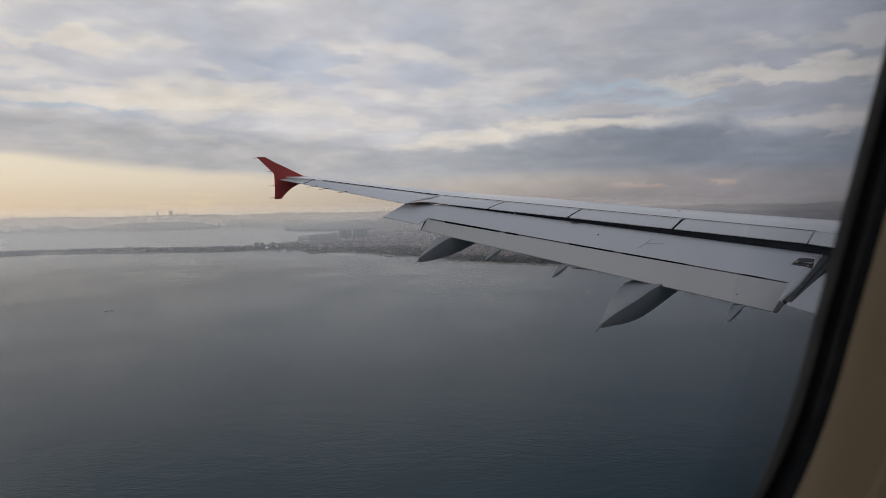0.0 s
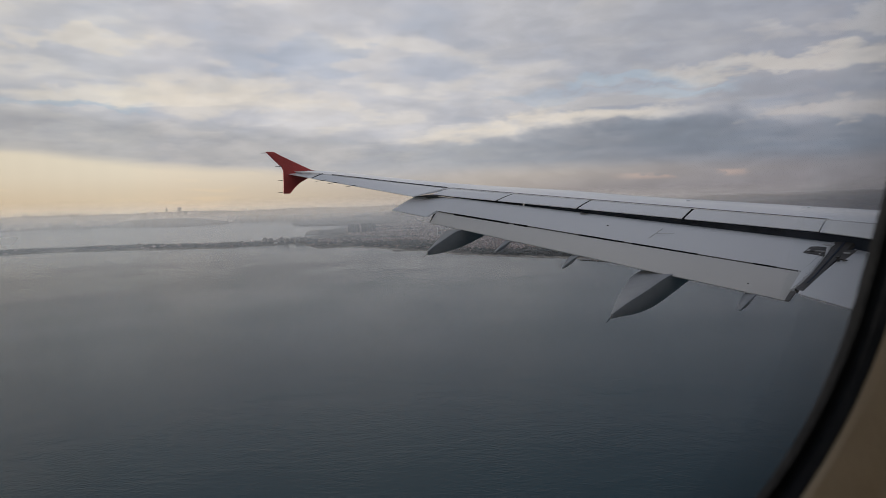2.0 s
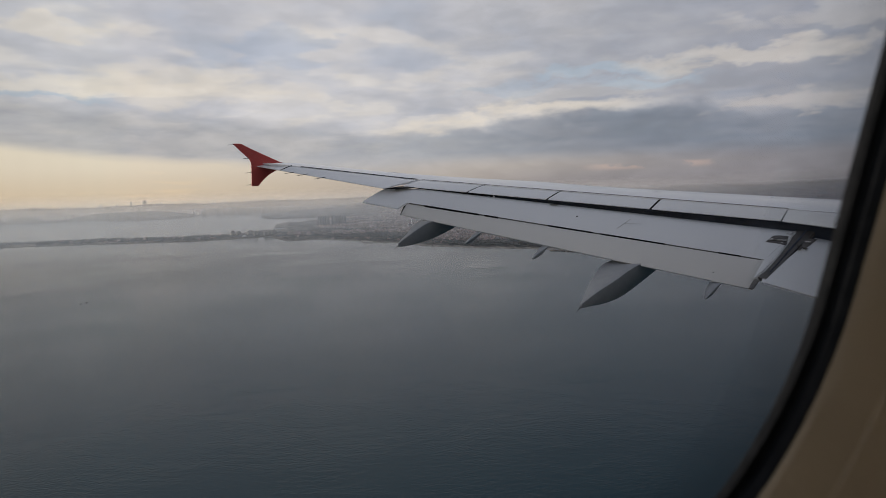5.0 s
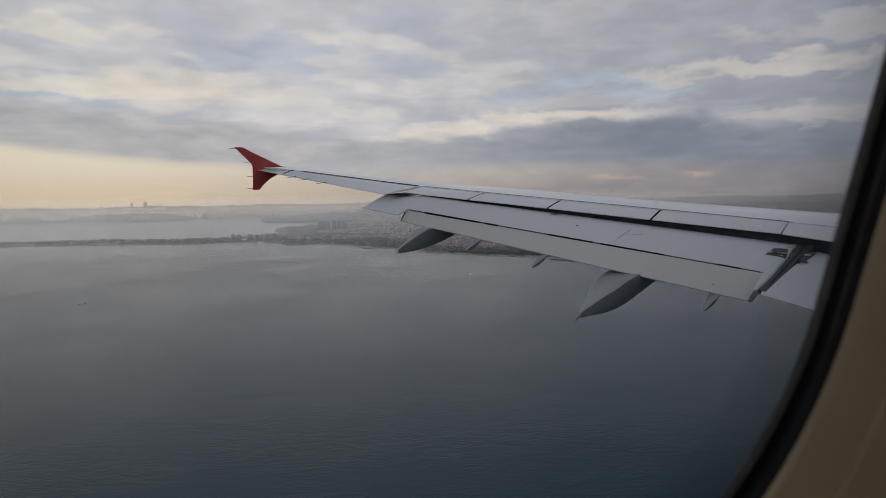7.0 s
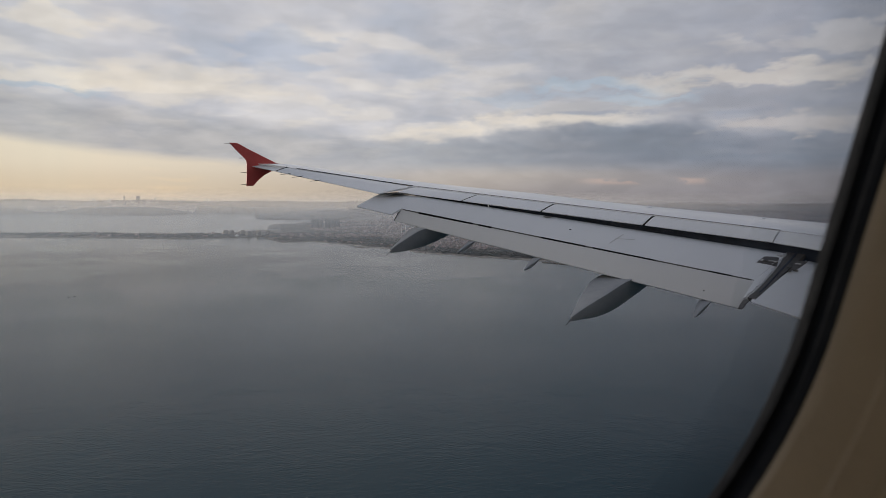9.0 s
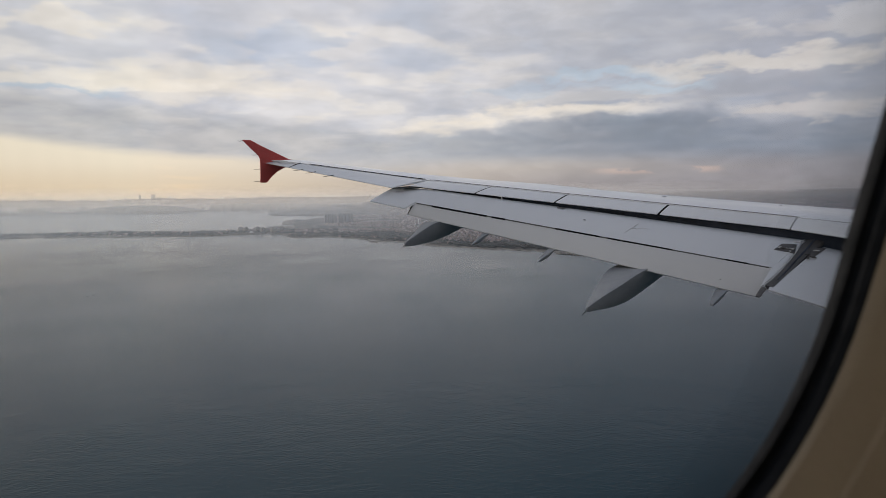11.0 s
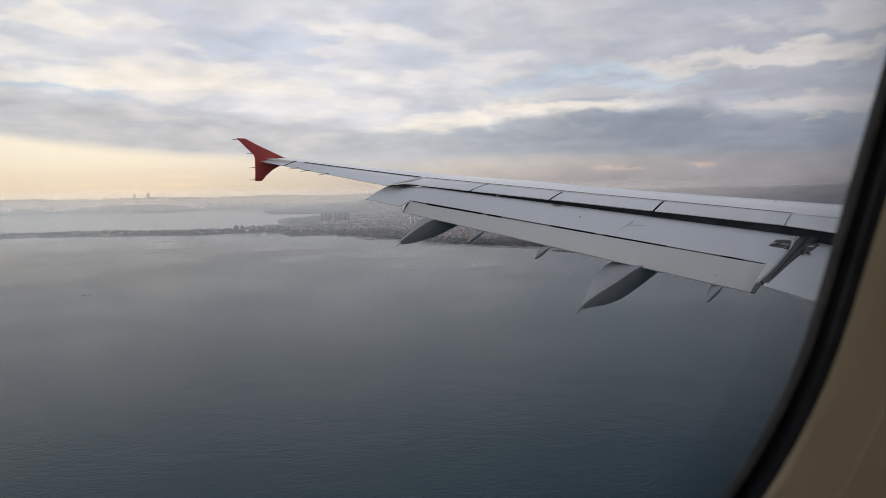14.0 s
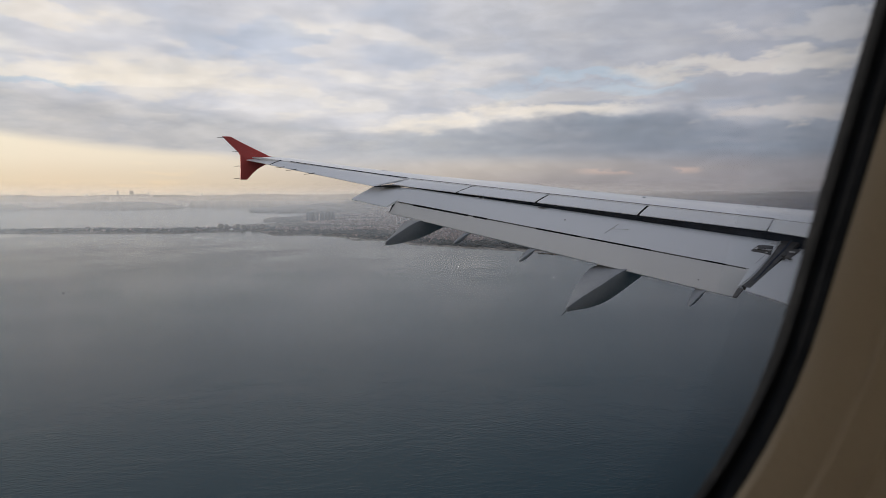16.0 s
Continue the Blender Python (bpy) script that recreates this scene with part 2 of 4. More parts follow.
M_SKIN = material("grey_wing_paint", (0.86, 0.865, 0.89), 0.14, 0.0, 0.02, 0.5, 0.0, 3.0, (1.2, 0.35, 1))
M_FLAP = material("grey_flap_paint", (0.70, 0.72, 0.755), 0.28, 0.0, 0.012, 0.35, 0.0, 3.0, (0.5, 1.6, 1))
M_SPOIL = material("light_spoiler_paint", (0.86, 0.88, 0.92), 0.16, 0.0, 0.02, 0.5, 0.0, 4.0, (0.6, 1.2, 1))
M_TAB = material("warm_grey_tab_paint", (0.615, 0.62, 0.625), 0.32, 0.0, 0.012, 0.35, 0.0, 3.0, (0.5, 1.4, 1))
# base colour lowered to carry the shade on the fairings' inner sides
M_FAIR = material("shaded_fairing_paint", (0.29, 0.31, 0.34), 0.34, 0.0, 0.07, 1.2, 0.006, 4.0)
M_RED = material("red_fence_paint", (0.64, 0.088, 0.08), 0.5, 0.0, 0.08, 2.0)
M_BLACK = material("black_seal", (0.009, 0.0095, 0.012), 0.6, 0.0, 0.2, 3.0)
M_BLACK.node_tree.nodes["Principled BSDF"].inputs["Specular IOR Level"].default_value = 0.1
M_COVE = material("dark_cove", (0.065, 0.080, 0.120), 0.7, 0.0, 0.2, 2.0)
M_GREASE = material("greasy_fitting", (0.09, 0.085, 0.08), 0.5, 0.3, 0.3, 9.0, second=(0.03, 0.03, 0.03))
M_TRACK = material("dull_track", (0.125, 0.118, 0.116), 0.6, 0.1, 0.25, 7.0, second=(0.075, 0.075, 0.08))
M_SMUDGE = material("smudged_paint", (0.57, 0.58, 0.60), 0.5, 0.0, 0.1, 6.0)
M_WHITE_FIT = material("pale_fitting_paint", (0.62, 0.63, 0.65), 0.4, 0.0, 0.15, 8.0)
M_RUBBER = material("window_rubber", (0.022, 0.025, 0.031), 0.9, 0.0, 0.2, 12.0, 0.2, 90.0)
M_RUBBER.node_tree.nodes["Principled BSDF"].inputs["Specular IOR Level"].default_value = 0.2
# a painted vignette: transparent bands that darken the view towards the seal
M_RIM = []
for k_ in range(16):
    m_ = bpy.data.materials.new("pane_edge_vignette")
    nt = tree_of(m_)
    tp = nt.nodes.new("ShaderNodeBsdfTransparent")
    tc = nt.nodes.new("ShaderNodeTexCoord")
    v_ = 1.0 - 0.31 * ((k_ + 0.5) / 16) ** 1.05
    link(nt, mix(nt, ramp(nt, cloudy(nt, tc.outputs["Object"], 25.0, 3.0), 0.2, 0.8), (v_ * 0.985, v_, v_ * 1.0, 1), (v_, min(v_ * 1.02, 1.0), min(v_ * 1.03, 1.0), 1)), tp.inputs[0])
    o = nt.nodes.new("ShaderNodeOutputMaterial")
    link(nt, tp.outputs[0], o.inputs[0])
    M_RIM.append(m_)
M_LINING = material("beige_cabin_lining", (0.555, 0.495, 0.40), 0.55, 0.0, 0.05, 2.5, 0.12, 260.0)
M_CABIN = material("cabin_plain", (0.5, 0.46, 0.40), 0.7, 0.0, 0.06, 1.0)

glass = bpy.data.materials.new("window_glass")
nt = tree_of(glass)
gl = nt.nodes.new("ShaderNodeBsdfGlossy")
gl.inputs["Roughness"].default_value = 0.02
tr = nt.nodes.new("ShaderNodeBsdfTransparent")
gm = nt.nodes.new("ShaderNodeMixShader")
gm.inputs[0].default_value = 0.012
# the transparent colour darkens forward, standing in for light lost at a slant
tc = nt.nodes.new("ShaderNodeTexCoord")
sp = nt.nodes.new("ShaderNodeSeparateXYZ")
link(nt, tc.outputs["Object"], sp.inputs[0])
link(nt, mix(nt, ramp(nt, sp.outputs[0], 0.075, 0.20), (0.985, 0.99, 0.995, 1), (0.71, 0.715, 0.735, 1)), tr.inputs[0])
link(nt, tr.outputs[0], gm.inputs[1])
link(nt, gl.outputs[0], gm.inputs[2])
go = nt.nodes.new("ShaderNodeOutputMaterial")
link(nt, gm.outputs[0], go.inputs[0])

# sea: dark water under a ruffled surface, ripples at three sizes
sea_m = bpy.data.materials.new("sea_water")
nt = tree_of(sea_m)
b = nt.nodes.new("ShaderNodeBsdfPrincipled")
o = nt.nodes.new("ShaderNodeOutputMaterial")
link(nt, b.outputs[0], o.inputs[0])
tc = nt.nodes.new("ShaderNodeTexCoord")
turn = nt.nodes.new("ShaderNodeMapping")
turn.inputs["Rotation"].default_value = (0, 0, radians(15))
link(nt, tc.outputs["Object"], turn.inputs[0])
mp = nt.nodes.new("ShaderNodeMapping")
mp.inputs["Scale"].default_value = (0.72, 1.0, 1.0)
link(nt, turn.outputs[0], mp.inputs[0])
w1 = cloudy(nt, mp.outputs[0], 1.25, 2.0, 0.55, 0.5)
w2 = cloudy(nt, mp.outputs[0], 0.48, 2.0, 0.5, 0.3)
gust = cloudy(nt, mp.outputs[0], 0.008, 4.0, 0.6, 0.8)
far_off = nt.nodes.new("ShaderNodeVectorMath")
far_off.operation = "LENGTH"
link(nt, tc.outputs["Object"], far_off.inputs[0])
# the water lies smoother in the lee of the land
lee = mth(nt, "MULTIPLY", ramp(nt, far_off.outputs["Value"], 260.0, 680.0, 1.0, 0.0), ramp(nt, cloudy(nt, tc.outputs["Object"], 0.03, 3.0, 0.6, 0.5), 0.36, 0.62, 0.55, 1.45))
hgt = mth(nt, "MULTIPLY", mth(nt, "ADD", mth(nt, "MULTIPLY", w1, 0.45), mth(nt, "MULTIPLY", w2, 0.35)), lee)
bp = nt.nodes.new("ShaderNodeBump")
bp.inputs["Strength"].default_value = 0.33
bp.inputs["Distance"].default_value = 0.6
link(nt, hgt, bp.inputs["Height"])
link(nt, bp.outputs[0], b.inputs["Normal"])
link(nt, mix(nt, ramp(nt, gust, 0.35, 0.65), (0.003, 0.033, 0.050, 1), (0.005, 0.038, 0.055, 1)), b.inputs["Base Color"])
link(nt, ramp(nt, gust, 0.35, 0.65, 0.185, 0.235), b.inputs["Roughness"])
b.inputs["IOR"].default_value = 1.333
b.inputs["Specular IOR Level"].default_value = 0.165

M_GROUND = material("winter_ground", (0.105, 0.098, 0.092), 0.9, 0.0, 0.2, 0.006, second=(0.065, 0.070, 0.064))
M_TREES = material("winter_trees", (0.066, 0.086, 0.092), 0.95, 0.0, 0.2, 0.02, second=(0.086, 0.082, 0.080), per_island=0.35)
M_HOUSES = material("town_walls", (0.42, 0.36, 0.36), 0.85, 0.0, 0.2, 0.01, second=(0.27, 0.20, 0.195), per_island=0.30)
# base colour raised so the far blocks look lit with the sun behind
M_FAR = material("far_walls_lightened", (0.82, 0.78, 0.74), 0.85, 0.0, 0.2, 0.01, second=(0.50, 0.47, 0.45), per_island=0.22)
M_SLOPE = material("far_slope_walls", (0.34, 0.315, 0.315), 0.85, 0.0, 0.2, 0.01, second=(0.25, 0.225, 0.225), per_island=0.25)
M_TOWER = material("tower_concrete", (0.04, 0.048, 0.065), 0.7, 0.0, 0.15, 0.05, per_object=0.2)
M_PALE = material("pale_concrete", (0.40, 0.38, 0.35), 0.7, 0.0, 0.1, 0.05, per_object=0.15)
M_WIN = material("dark_window_band", (0.05, 0.055, 0.065), 0.3, 0.0, 0.2, 0.1)
M_WHITE = material("white_fabric", (0.75, 0.75, 0.74), 0.6, 0.0, 0.05, 0.2)
M_ROCK = material("breakwater_rock", (0.20, 0.18, 0.16), 0.9, 0.0, 0.2, 0.1)
M_HULL = material("ship_hull", (0.06, 0.05, 0.05), 0.5, 0.0, 0.2, 0.2)
M_CABINW = material("ship_superstructure", (0.6, 0.6, 0.58), 0.5, 0.0, 0.1, 0.2)
M_FOAM = material("sand_edge", (0.30, 0.285, 0.265), 0.9, 0.0, 0.15, 0.02)


# ---- mesh helpers
def mesh_of(name, bm, mat, smooth=False):
    bmesh.ops.recalc_face_normals(bm, faces=bm.faces)
    me = bpy.data.meshes.new(name)
    bm.to_mesh(me)
    bm.free()
    me.materials.append(mat)
    if smooth:
        me.polygons.foreach_set("use_smooth", [True] * len(me.polygons))
        me.set_sharp_from_angle(angle=radians(32))
    return me


def part(name, bm, mat, parent, label="", smooth=True):
    ob = new(name, mesh_of(name, bm, mat, smooth))
    ob.parent = parent
    if label:
        tagged(ob, label)
    return ob


def thing(name, m, label, category, group="", kind=""):
    ob = new(name)
    ob.matrix_basis = m
    return tagged(ob, label, category, group, kind)


def loft(rings, caps=True, bm=None):
    """Skin closed rings of equal length."""
    bm = bm or bmesh.new()
    vs = [[bm.verts.new(p) for p in ring] for ring in rings]
    n = len(vs[0])
    for a, b in zip(vs[:-1], vs[1:]):
        for i in range(n):
            bm.faces.new((a[i], a[(i + 1) % n], b[(i + 1) % n], b[i]))
    if caps:
        bm.faces.new(vs[0][::-1])
        bm.faces.new(vs[-1])
    return bm


def box(cx, cy, cz, sx, sy, sz, bm=None, m=Matrix.Identity(4)):
    bm = bm or bmesh.new()
    made = bmesh.ops.create_cube(bm, size=1.0, matrix=m @ Matrix.Translation((cx, cy, cz)) @ Matrix.Diagonal((sx, sy, sz, 1)))
    return bm


def rod(points, r0, r1, sides=8, bm=None, squash=1.0):
    """A tapered bent rod along points."""
    rings = []
    pts = [Vector(p) for p in points]
    for i, p in enumerate(pts):
        d = (pts[min(i + 1, len(pts) - 1)] - pts[max(i - 1, 0)]).normalized()
        s = d.cross(Vector((0, 1, 0.001))).normalized()
        q = d.cross(s)
        r = r0 + (r1 - r0) * i / (len(pts) - 1)
        rings.append([p + s * math.cos(a) * r + q * math.sin(a) * r * squash for a in [k * 2 * math.pi / sides for k in range(sides)]])
    return loft(rings, True, bm)


def lerp(a, b, k):
    return a + (b - a) * k


def slab_ring(y, fore, aft, tf, ta, camber=0.0):
    """One chordwise section of a control surface: its upper line from fore to aft, with a round nose and a thin trailing edge."""
    fx, fz = fore
    ax, az_ = aft
    ln = math.hypot(ax - fx, az_ - fz)
    ex, ez = (ax - fx) / ln, (az_ - fz) / ln
    nx, nz = (ez, -ex) if -ex > 0 else (-ez, ex)
    up, low = [], []
    for k in range(9):
        s = k / 8
        h = camber * 4 * s * (1 - s) * ln
        t = lerp(tf, ta, s ** 0.8)
        drop = tf * 0.2 * max(0.0, 1 - s * 6) ** 2
        up.append((fx + ex * ln * s + nx * (h - drop), y, fz + ez * ln * s + nz * (h - drop)))
        low.append((fx + ex * ln * s + nx * (h * 0.3 - t + drop), y, fz + ez * ln * s + nz * (h * 0.3 - t + drop)))
    nose = (fx - ex * tf * 0.35 - nx * tf * 0.5, y, fz - ez * tf * 0.35 - nz * tf * 0.5)
    return up + low[::-1] + [nose]


def slab(ya, fa, aa, yb, fb, ab, tf, ta, camber=0.0, steps=6, bm=None):
    rings = []
    for k in range(steps + 1):
        s = k / steps
        rings.append(slab_ring(lerp(ya, yb, s), (lerp(fa[0], fb[0], s), lerp(fa[1], fb[1], s)), (lerp(aa[0], ab[0], s), lerp(aa[1], ab[1], s)), tf, ta, camber))
    return loft(rings, True, bm)


# ---- the wing
def hinge(y):
    if y < 13.15:
        return -6.315 - 0.3027 * (y - 6.5), 0.803 + 0.117 * (y - 6.5)
    return -8.328 - 0.49 * (y - 13.15), 1.581 + 0.169 * (y - 13.15)


def spoiler_te(y):
    return -6.51 - 0.348 * (y - 6.5), 0.651 + 0.126 * (y - 6.5)


def wing_ring(y):
    xh, zh = hinge(y)
    xl = -0.52 * y
    ln = xl - xh
    thin = min(max((y - 10.0) / 1.4, 0.0), 1.0) * min(max((14.6 - y) / 1.4, 0.0), 1.0)
    zl = zh - (0.05 * ln + 0.10) * (1 - 0.55 * thin)
    ring = []
    for k in range(19):
        s = (k / 18) ** 1.6
        ring.append((xl + (xh - xl) * s, y, zl + (zh - zl) * s + 0.05 * ln * math.sqrt(s) * (1 - s) * 2.6 * (1 - 0.45 * thin)))
    deep = min(0.30, 0.11 * ln) * (1 - 0.7 * thin)
    ring.append((xh + 0.004, y, zh - 0.03))
    ring.append((xh + 0.10, y, zh - deep * 0.6))
    ring.append((xh + 0.12, y, zh - deep))
    for k in range(1, 8):
        s = 1 - k / 8
        ring.append((xl + (xh - xl) * s, y, zl + (zh - deep - zl) * s - 0.035 * ln * math.sqrt(s) * (1 - s) * 2.6 * (1 - 0.8 * thin)))
    return ring


wing = thing("aircraft_wing", AIR, "light grey airliner wing with flaps extended and a red tip fence", "wing")
stations = [1.9 + 0.6 * k for k in range(25)] + [16.55]
part("wing_skin", loft([wing_ring(y) for y in stations]), M_SKIN, wing, "light grey painted wing skin")

# tip cap, where the skin runs out to the fence
def cap_ring(y, k):
    base = wing_ring(16.55)
    mid = (-9.35, 2.10)
    return [(mid[0] - 0.42 * (1 - k) * 0 + (p[0] - mid[0]) * lerp(1.0, 0.80, 1 - k) - 0.18 * (1 - k), y, mid[1] + (p[2] - mid[1]) * lerp(1.0, 0.45, 1 - k) + 0.05 * (1 - k)) for p in base]


part("tip_cap", loft([cap_ring(16.555, 1.0), cap_ring(16.75, 0.6), cap_ring(16.9, 0.1)]), M_SKIN, wing, "pale grey rounded wing tip")

# dark cove behind the spoilers
bm = bmesh.new()
prev = None
for k in range(13):
    y = lerp(3.0, 11.22, k / 12)
    xh, zh = hinge(y)
    tx, tz = spoiler_te(y)
    ring = [bm.verts.new(p) for p in ((tx + 0.06, y, tz - 0.035), (xh + 0.02, y, zh - 0.10), (xh + 0.02, y, zh - 0.55), (tx + 0.25, y, tz - 0.75))]
    if prev:
        for i in range(3):
            bm.faces.new((prev[i], prev[i + 1], ring[i + 1], ring[i]))
    prev = ring
part("flap_cove", bm, M_COVE, wing, "dark flap cove")

# a black strip added for the shade under the outer spoilers, deeper inboard
lip = []
for k in range(9):
    y = lerp(10.9, 12.8, k / 8)
    tx, tz = spoiler_te(y)
    hang = lerp(0.044, 0.013, k / 8)
    lip.append([(tx + 0.012, y, tz - 0.012), (tx + 0.03, y, tz - 0.012), (tx + 0.035, y, tz - 0.012 - hang), (tx + 0.018, y, tz - 0.012 - hang)])
part("spoiler_shade_strip", loft(lip), M_BLACK, wing, "black strip in place of the shade under the outer spoilers")

# spoilers
cuts = [6.5, 8.22, 9.88, 11.4, 12.85]
for ya, yb in zip(cuts[:-1], cuts[1:]):
    ya, yb = ya + 0.019, yb - 0.019
    ha, hb, ta, tb = hinge(ya), hinge(yb), spoiler_te(ya), spoiler_te(yb)
    part("spoiler", slab(ya, (ha[0] - 0.014, ha[1] - 0.002), ta, yb, (hb[0] - 0.014, hb[1] - 0.002), tb, 0.05, 0.014, 0.012), M_SPOIL, wing, "light grey spoiler panel")
ha, ta = hinge(6.47), spoiler_te(6.47)
part("spoiler", slab(3.2, (-5.75, 0.47), (-6.45, 0.27), 6.505, (ha[0] - 0.014, ha[1] - 0.002), ta, 0.05, 0.014, 0.012), M_SPOIL, wing, "light grey spoiler panel")

for y in cuts[1:-1]:
    h0, h1, t0, t1 = hinge(y - 0.021), hinge(y + 0.021), spoiler_te(y - 0.021), spoiler_te(y + 0.021)
    part("panel_gap", slab(y - 0.021, (h0[0] - 0.02, h0[1] - 0.006), (t0[0] + 0.01, t0[1] - 0.004), y + 0.021, (h1[0] - 0.02, h1[1] - 0.006), (t1[0] + 0.01, t1[1] - 0.004), 0.02, 0.01, 0.012, 1), M_BLACK, wing, "dark gap between two spoilers")

# aileron
part("aileron", slab(12.92, (hinge(12.92)[0] - 0.016, hinge(12.92)[1] - 0.002), (-9.09, 1.425), 15.93, (-9.7155, 2.047), (-9.9715, 1.958), 0.05, 0.012, 0.01, 8), M_SPOIL, wing, "light grey aileron")

# fixed tip surface between the aileron and the fence
part("tip_panel", slab(15.965, (-9.66, 2.062), (-9.975, 1.966), 16.862, (-9.52, 2.182), (-10.18, 2.110), 0.05, 0.012, 0.008, 4), M_SKIN, wing, "pale fixed panel at the wing tip")
part("end_gap", rod([(-9.70, 15.945, 2.056), (-9.84, 15.95, 2.012), (-9.972, 15.95, 1.962)], 0.011, 0.009, 6), M_BLACK, wing, "dark gap at the end of the aileron")

# dark shroud between the last spoiler and the aileron, and the aileron's hinge gap
sa, sb = spoiler_te(12.55), spoiler_te(12.86)
part("shroud", slab(12.55, (sa[0] + 0.02, sa[1] - 0.004), (sa[0] - 0.012, sa[1] - 0.012), 12.905, (sb[0] + 0.02, sb[1] - 0.006), (-9.08, 1.418), 0.02, 0.012, 0.0, 3), M_BLACK, wing, "dark shroud lip")
hp = [(hinge(y)[0] - 0.006, y, hinge(y)[1] + 0.006) for y in (12.95, 13.6, 14.3, 15.0, 15.7)]
seam = [(hinge(y)[0] + 0.004, y, hinge(y)[1] + 0.003) for y in (6.5, 8.0, 9.5, 11.0, 12.85)]
part("panel_seam", rod(seam, 0.006, 0.006, 6), M_TRACK, wing, "thin dark seam before the spoilers")
part("hinge_gap", rod(hp, 0.008, 0.007, 6), M_BLACK, wing, "thin dark hinge gap")

# outboard flap with its tab
def flap_fore(y):
    k = (y - 6.3) / 6.85
    return lerp(-6.537, -8.836, k), lerp(0.483, 1.455, k)


def flap_aft(y):
    k = (y - 6.3) / 5.95
    return lerp(-7.316, -9.0, k), lerp(0.220, 1.135, k)


def ahead(p, q, d):
    """The fore point p moved d further forward along the line from q."""
    ln = math.hypot(p[0] - q[0], p[1] - q[1])
    return p[0] + (p[0] - q[0]) / ln * d, p[1] + (p[1] - q[1]) / ln * d


f0, a0, f1, a1 = flap_fore(6.3), flap_aft(6.3), flap_fore(12.25), flap_aft(12.25)
bm = slab(6.3, ahead(f0, a0, 0.10), a0, 12.25, ahead(f1, a1, 0.08), a1, 0.10, 0.015, 0.02, 10)
f2 = flap_fore(13.15)
slab(12.25, ahead(f1, a1, 0.08), (-9.225, 1.036), 13.15, f2, (-9.464, 1.184), 0.10, 0.015, 0.0135, 4, bm)
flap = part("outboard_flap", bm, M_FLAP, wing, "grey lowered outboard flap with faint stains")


def tab_fore(y):
    k = (y - 6.3) / 5.95
    return lerp(-7.305, -8.985, k), lerp(0.209, 1.118, k)


def tab_aft(y):
    k = (y - 6.3) / 5.95
    return lerp(-7.686, -9.15, k), lerp(-0.1065, 0.92, k)


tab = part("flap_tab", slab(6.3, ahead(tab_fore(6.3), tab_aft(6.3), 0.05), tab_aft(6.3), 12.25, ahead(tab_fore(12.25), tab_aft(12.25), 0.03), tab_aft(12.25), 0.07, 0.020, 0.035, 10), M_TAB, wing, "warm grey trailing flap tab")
rings = []
for k in range(9):
    ax, az_ = flap_aft(lerp(12.2, 6.34, k / 8))
    y = lerp(12.2, 6.34, k / 8)
    rings.append([(ax + 0.001, y, az_ + 0.001), (ax - 0.004, y, az_ - 0.006), (ax - 0.004, y, az_ - 0.018), (ax + 0.001, y, az_ - 0.012)])
part("slot_seal", loft(rings), M_TRACK, flap, "thin dark seal along the slot")
# open stretches of the slot between flap and tab
for ya, yb in ((11.84, 10.65), (10.55, 10.28), (9.36, 8.62), (8.50, 7.56), (6.86, 6.58)):
    rings = []
    for y in (ya, (ya + yb) / 2, yb):
        ax, az_ = flap_aft(y)
        rings.append([(ax + 0.003, y, az_ + 0.004), (ax - 0.005, y, az_ - 0.007), (ax - 0.005, y, az_ - 0.030), (ax + 0.003, y, az_ - 0.018)])
    sub = part("slot_opening", loft(rings), M_BLACK, flap, "dark open slot")
# drain holes and a faint repair cross on the flap
for y, s in ((9.12, 0.46),):
    fx, fz = flap_fore(y)
    ax, az_ = flap_aft(y)
    c = (lerp(fx, ax, s), y, lerp(fz, az_, s) + 0.022)
    part("drain_hole", box(c[0], c[1], c[2], 0.02, 0.028, 0.01), M_BLACK, flap)
fx, fz = flap_fore(8.36)
ax, az_ = flap_aft(8.36)
slope = math.atan2(az_ - fz, ax - fx)
for sx, sy in ((0.34, 0.012), (0.012, 0.66)):
    m = Matrix.Translation((lerp(fx, ax, 0.5), 8.36, lerp(fz, az_, 0.5) + 0.0205)) @ Matrix.Rotation(-(slope - math.pi), 4, "Y")
    part("repair_line", box(0, 0, 0, sx, sy, 0.004, None, m), M_SMUDGE, flap, "faint smudged repair line")

# dark edge round the tab's outer end, and small fittings in the slots
ta, tb = tab_fore(12.25), tab_aft(12.25)
part("end_gap", rod([(ta[0] + 0.02, 12.28, ta[1] + 0.03), (lerp(ta[0], tb[0], 0.5), 12.285, lerp(ta[1], tb[1], 0.5) + 0.01), (tb[0], 12.27, tb[1] - 0.005)], 0.016, 0.007, 6), M_BLACK, tab, "dark gap at the tab's outer end")
part("bumper", box(-8.80, 13.10, 1.478, 0.05, 0.03, 0.03), M_BLACK, flap, "small black bumper")
for y, s_, mat, sx, sy in ((9.72, 0.0, M_TRACK, 0.08, 0.12), (10.95, -0.03, M_WHITE_FIT, 0.02, 0.03)):
    fx, fz = flap_fore(y)
    ax, az_ = flap_aft(y)
    part("fitting", box(lerp(fx, ax, s_), y, lerp(fz, az_, s_) + 0.014, sx, sy, 0.012), mat, flap, "", False)
tx, tz = lerp(tab_fore(6.78)[0], tab_aft(6.78)[0], 0.75), lerp(tab_fore(6.78)[1], tab_aft(6.78)[1], 0.75)
part("drain_hole", box(tx, 6.78, tz + 0.014, 0.016, 0.02, 0.01), M_BLACK, tab)

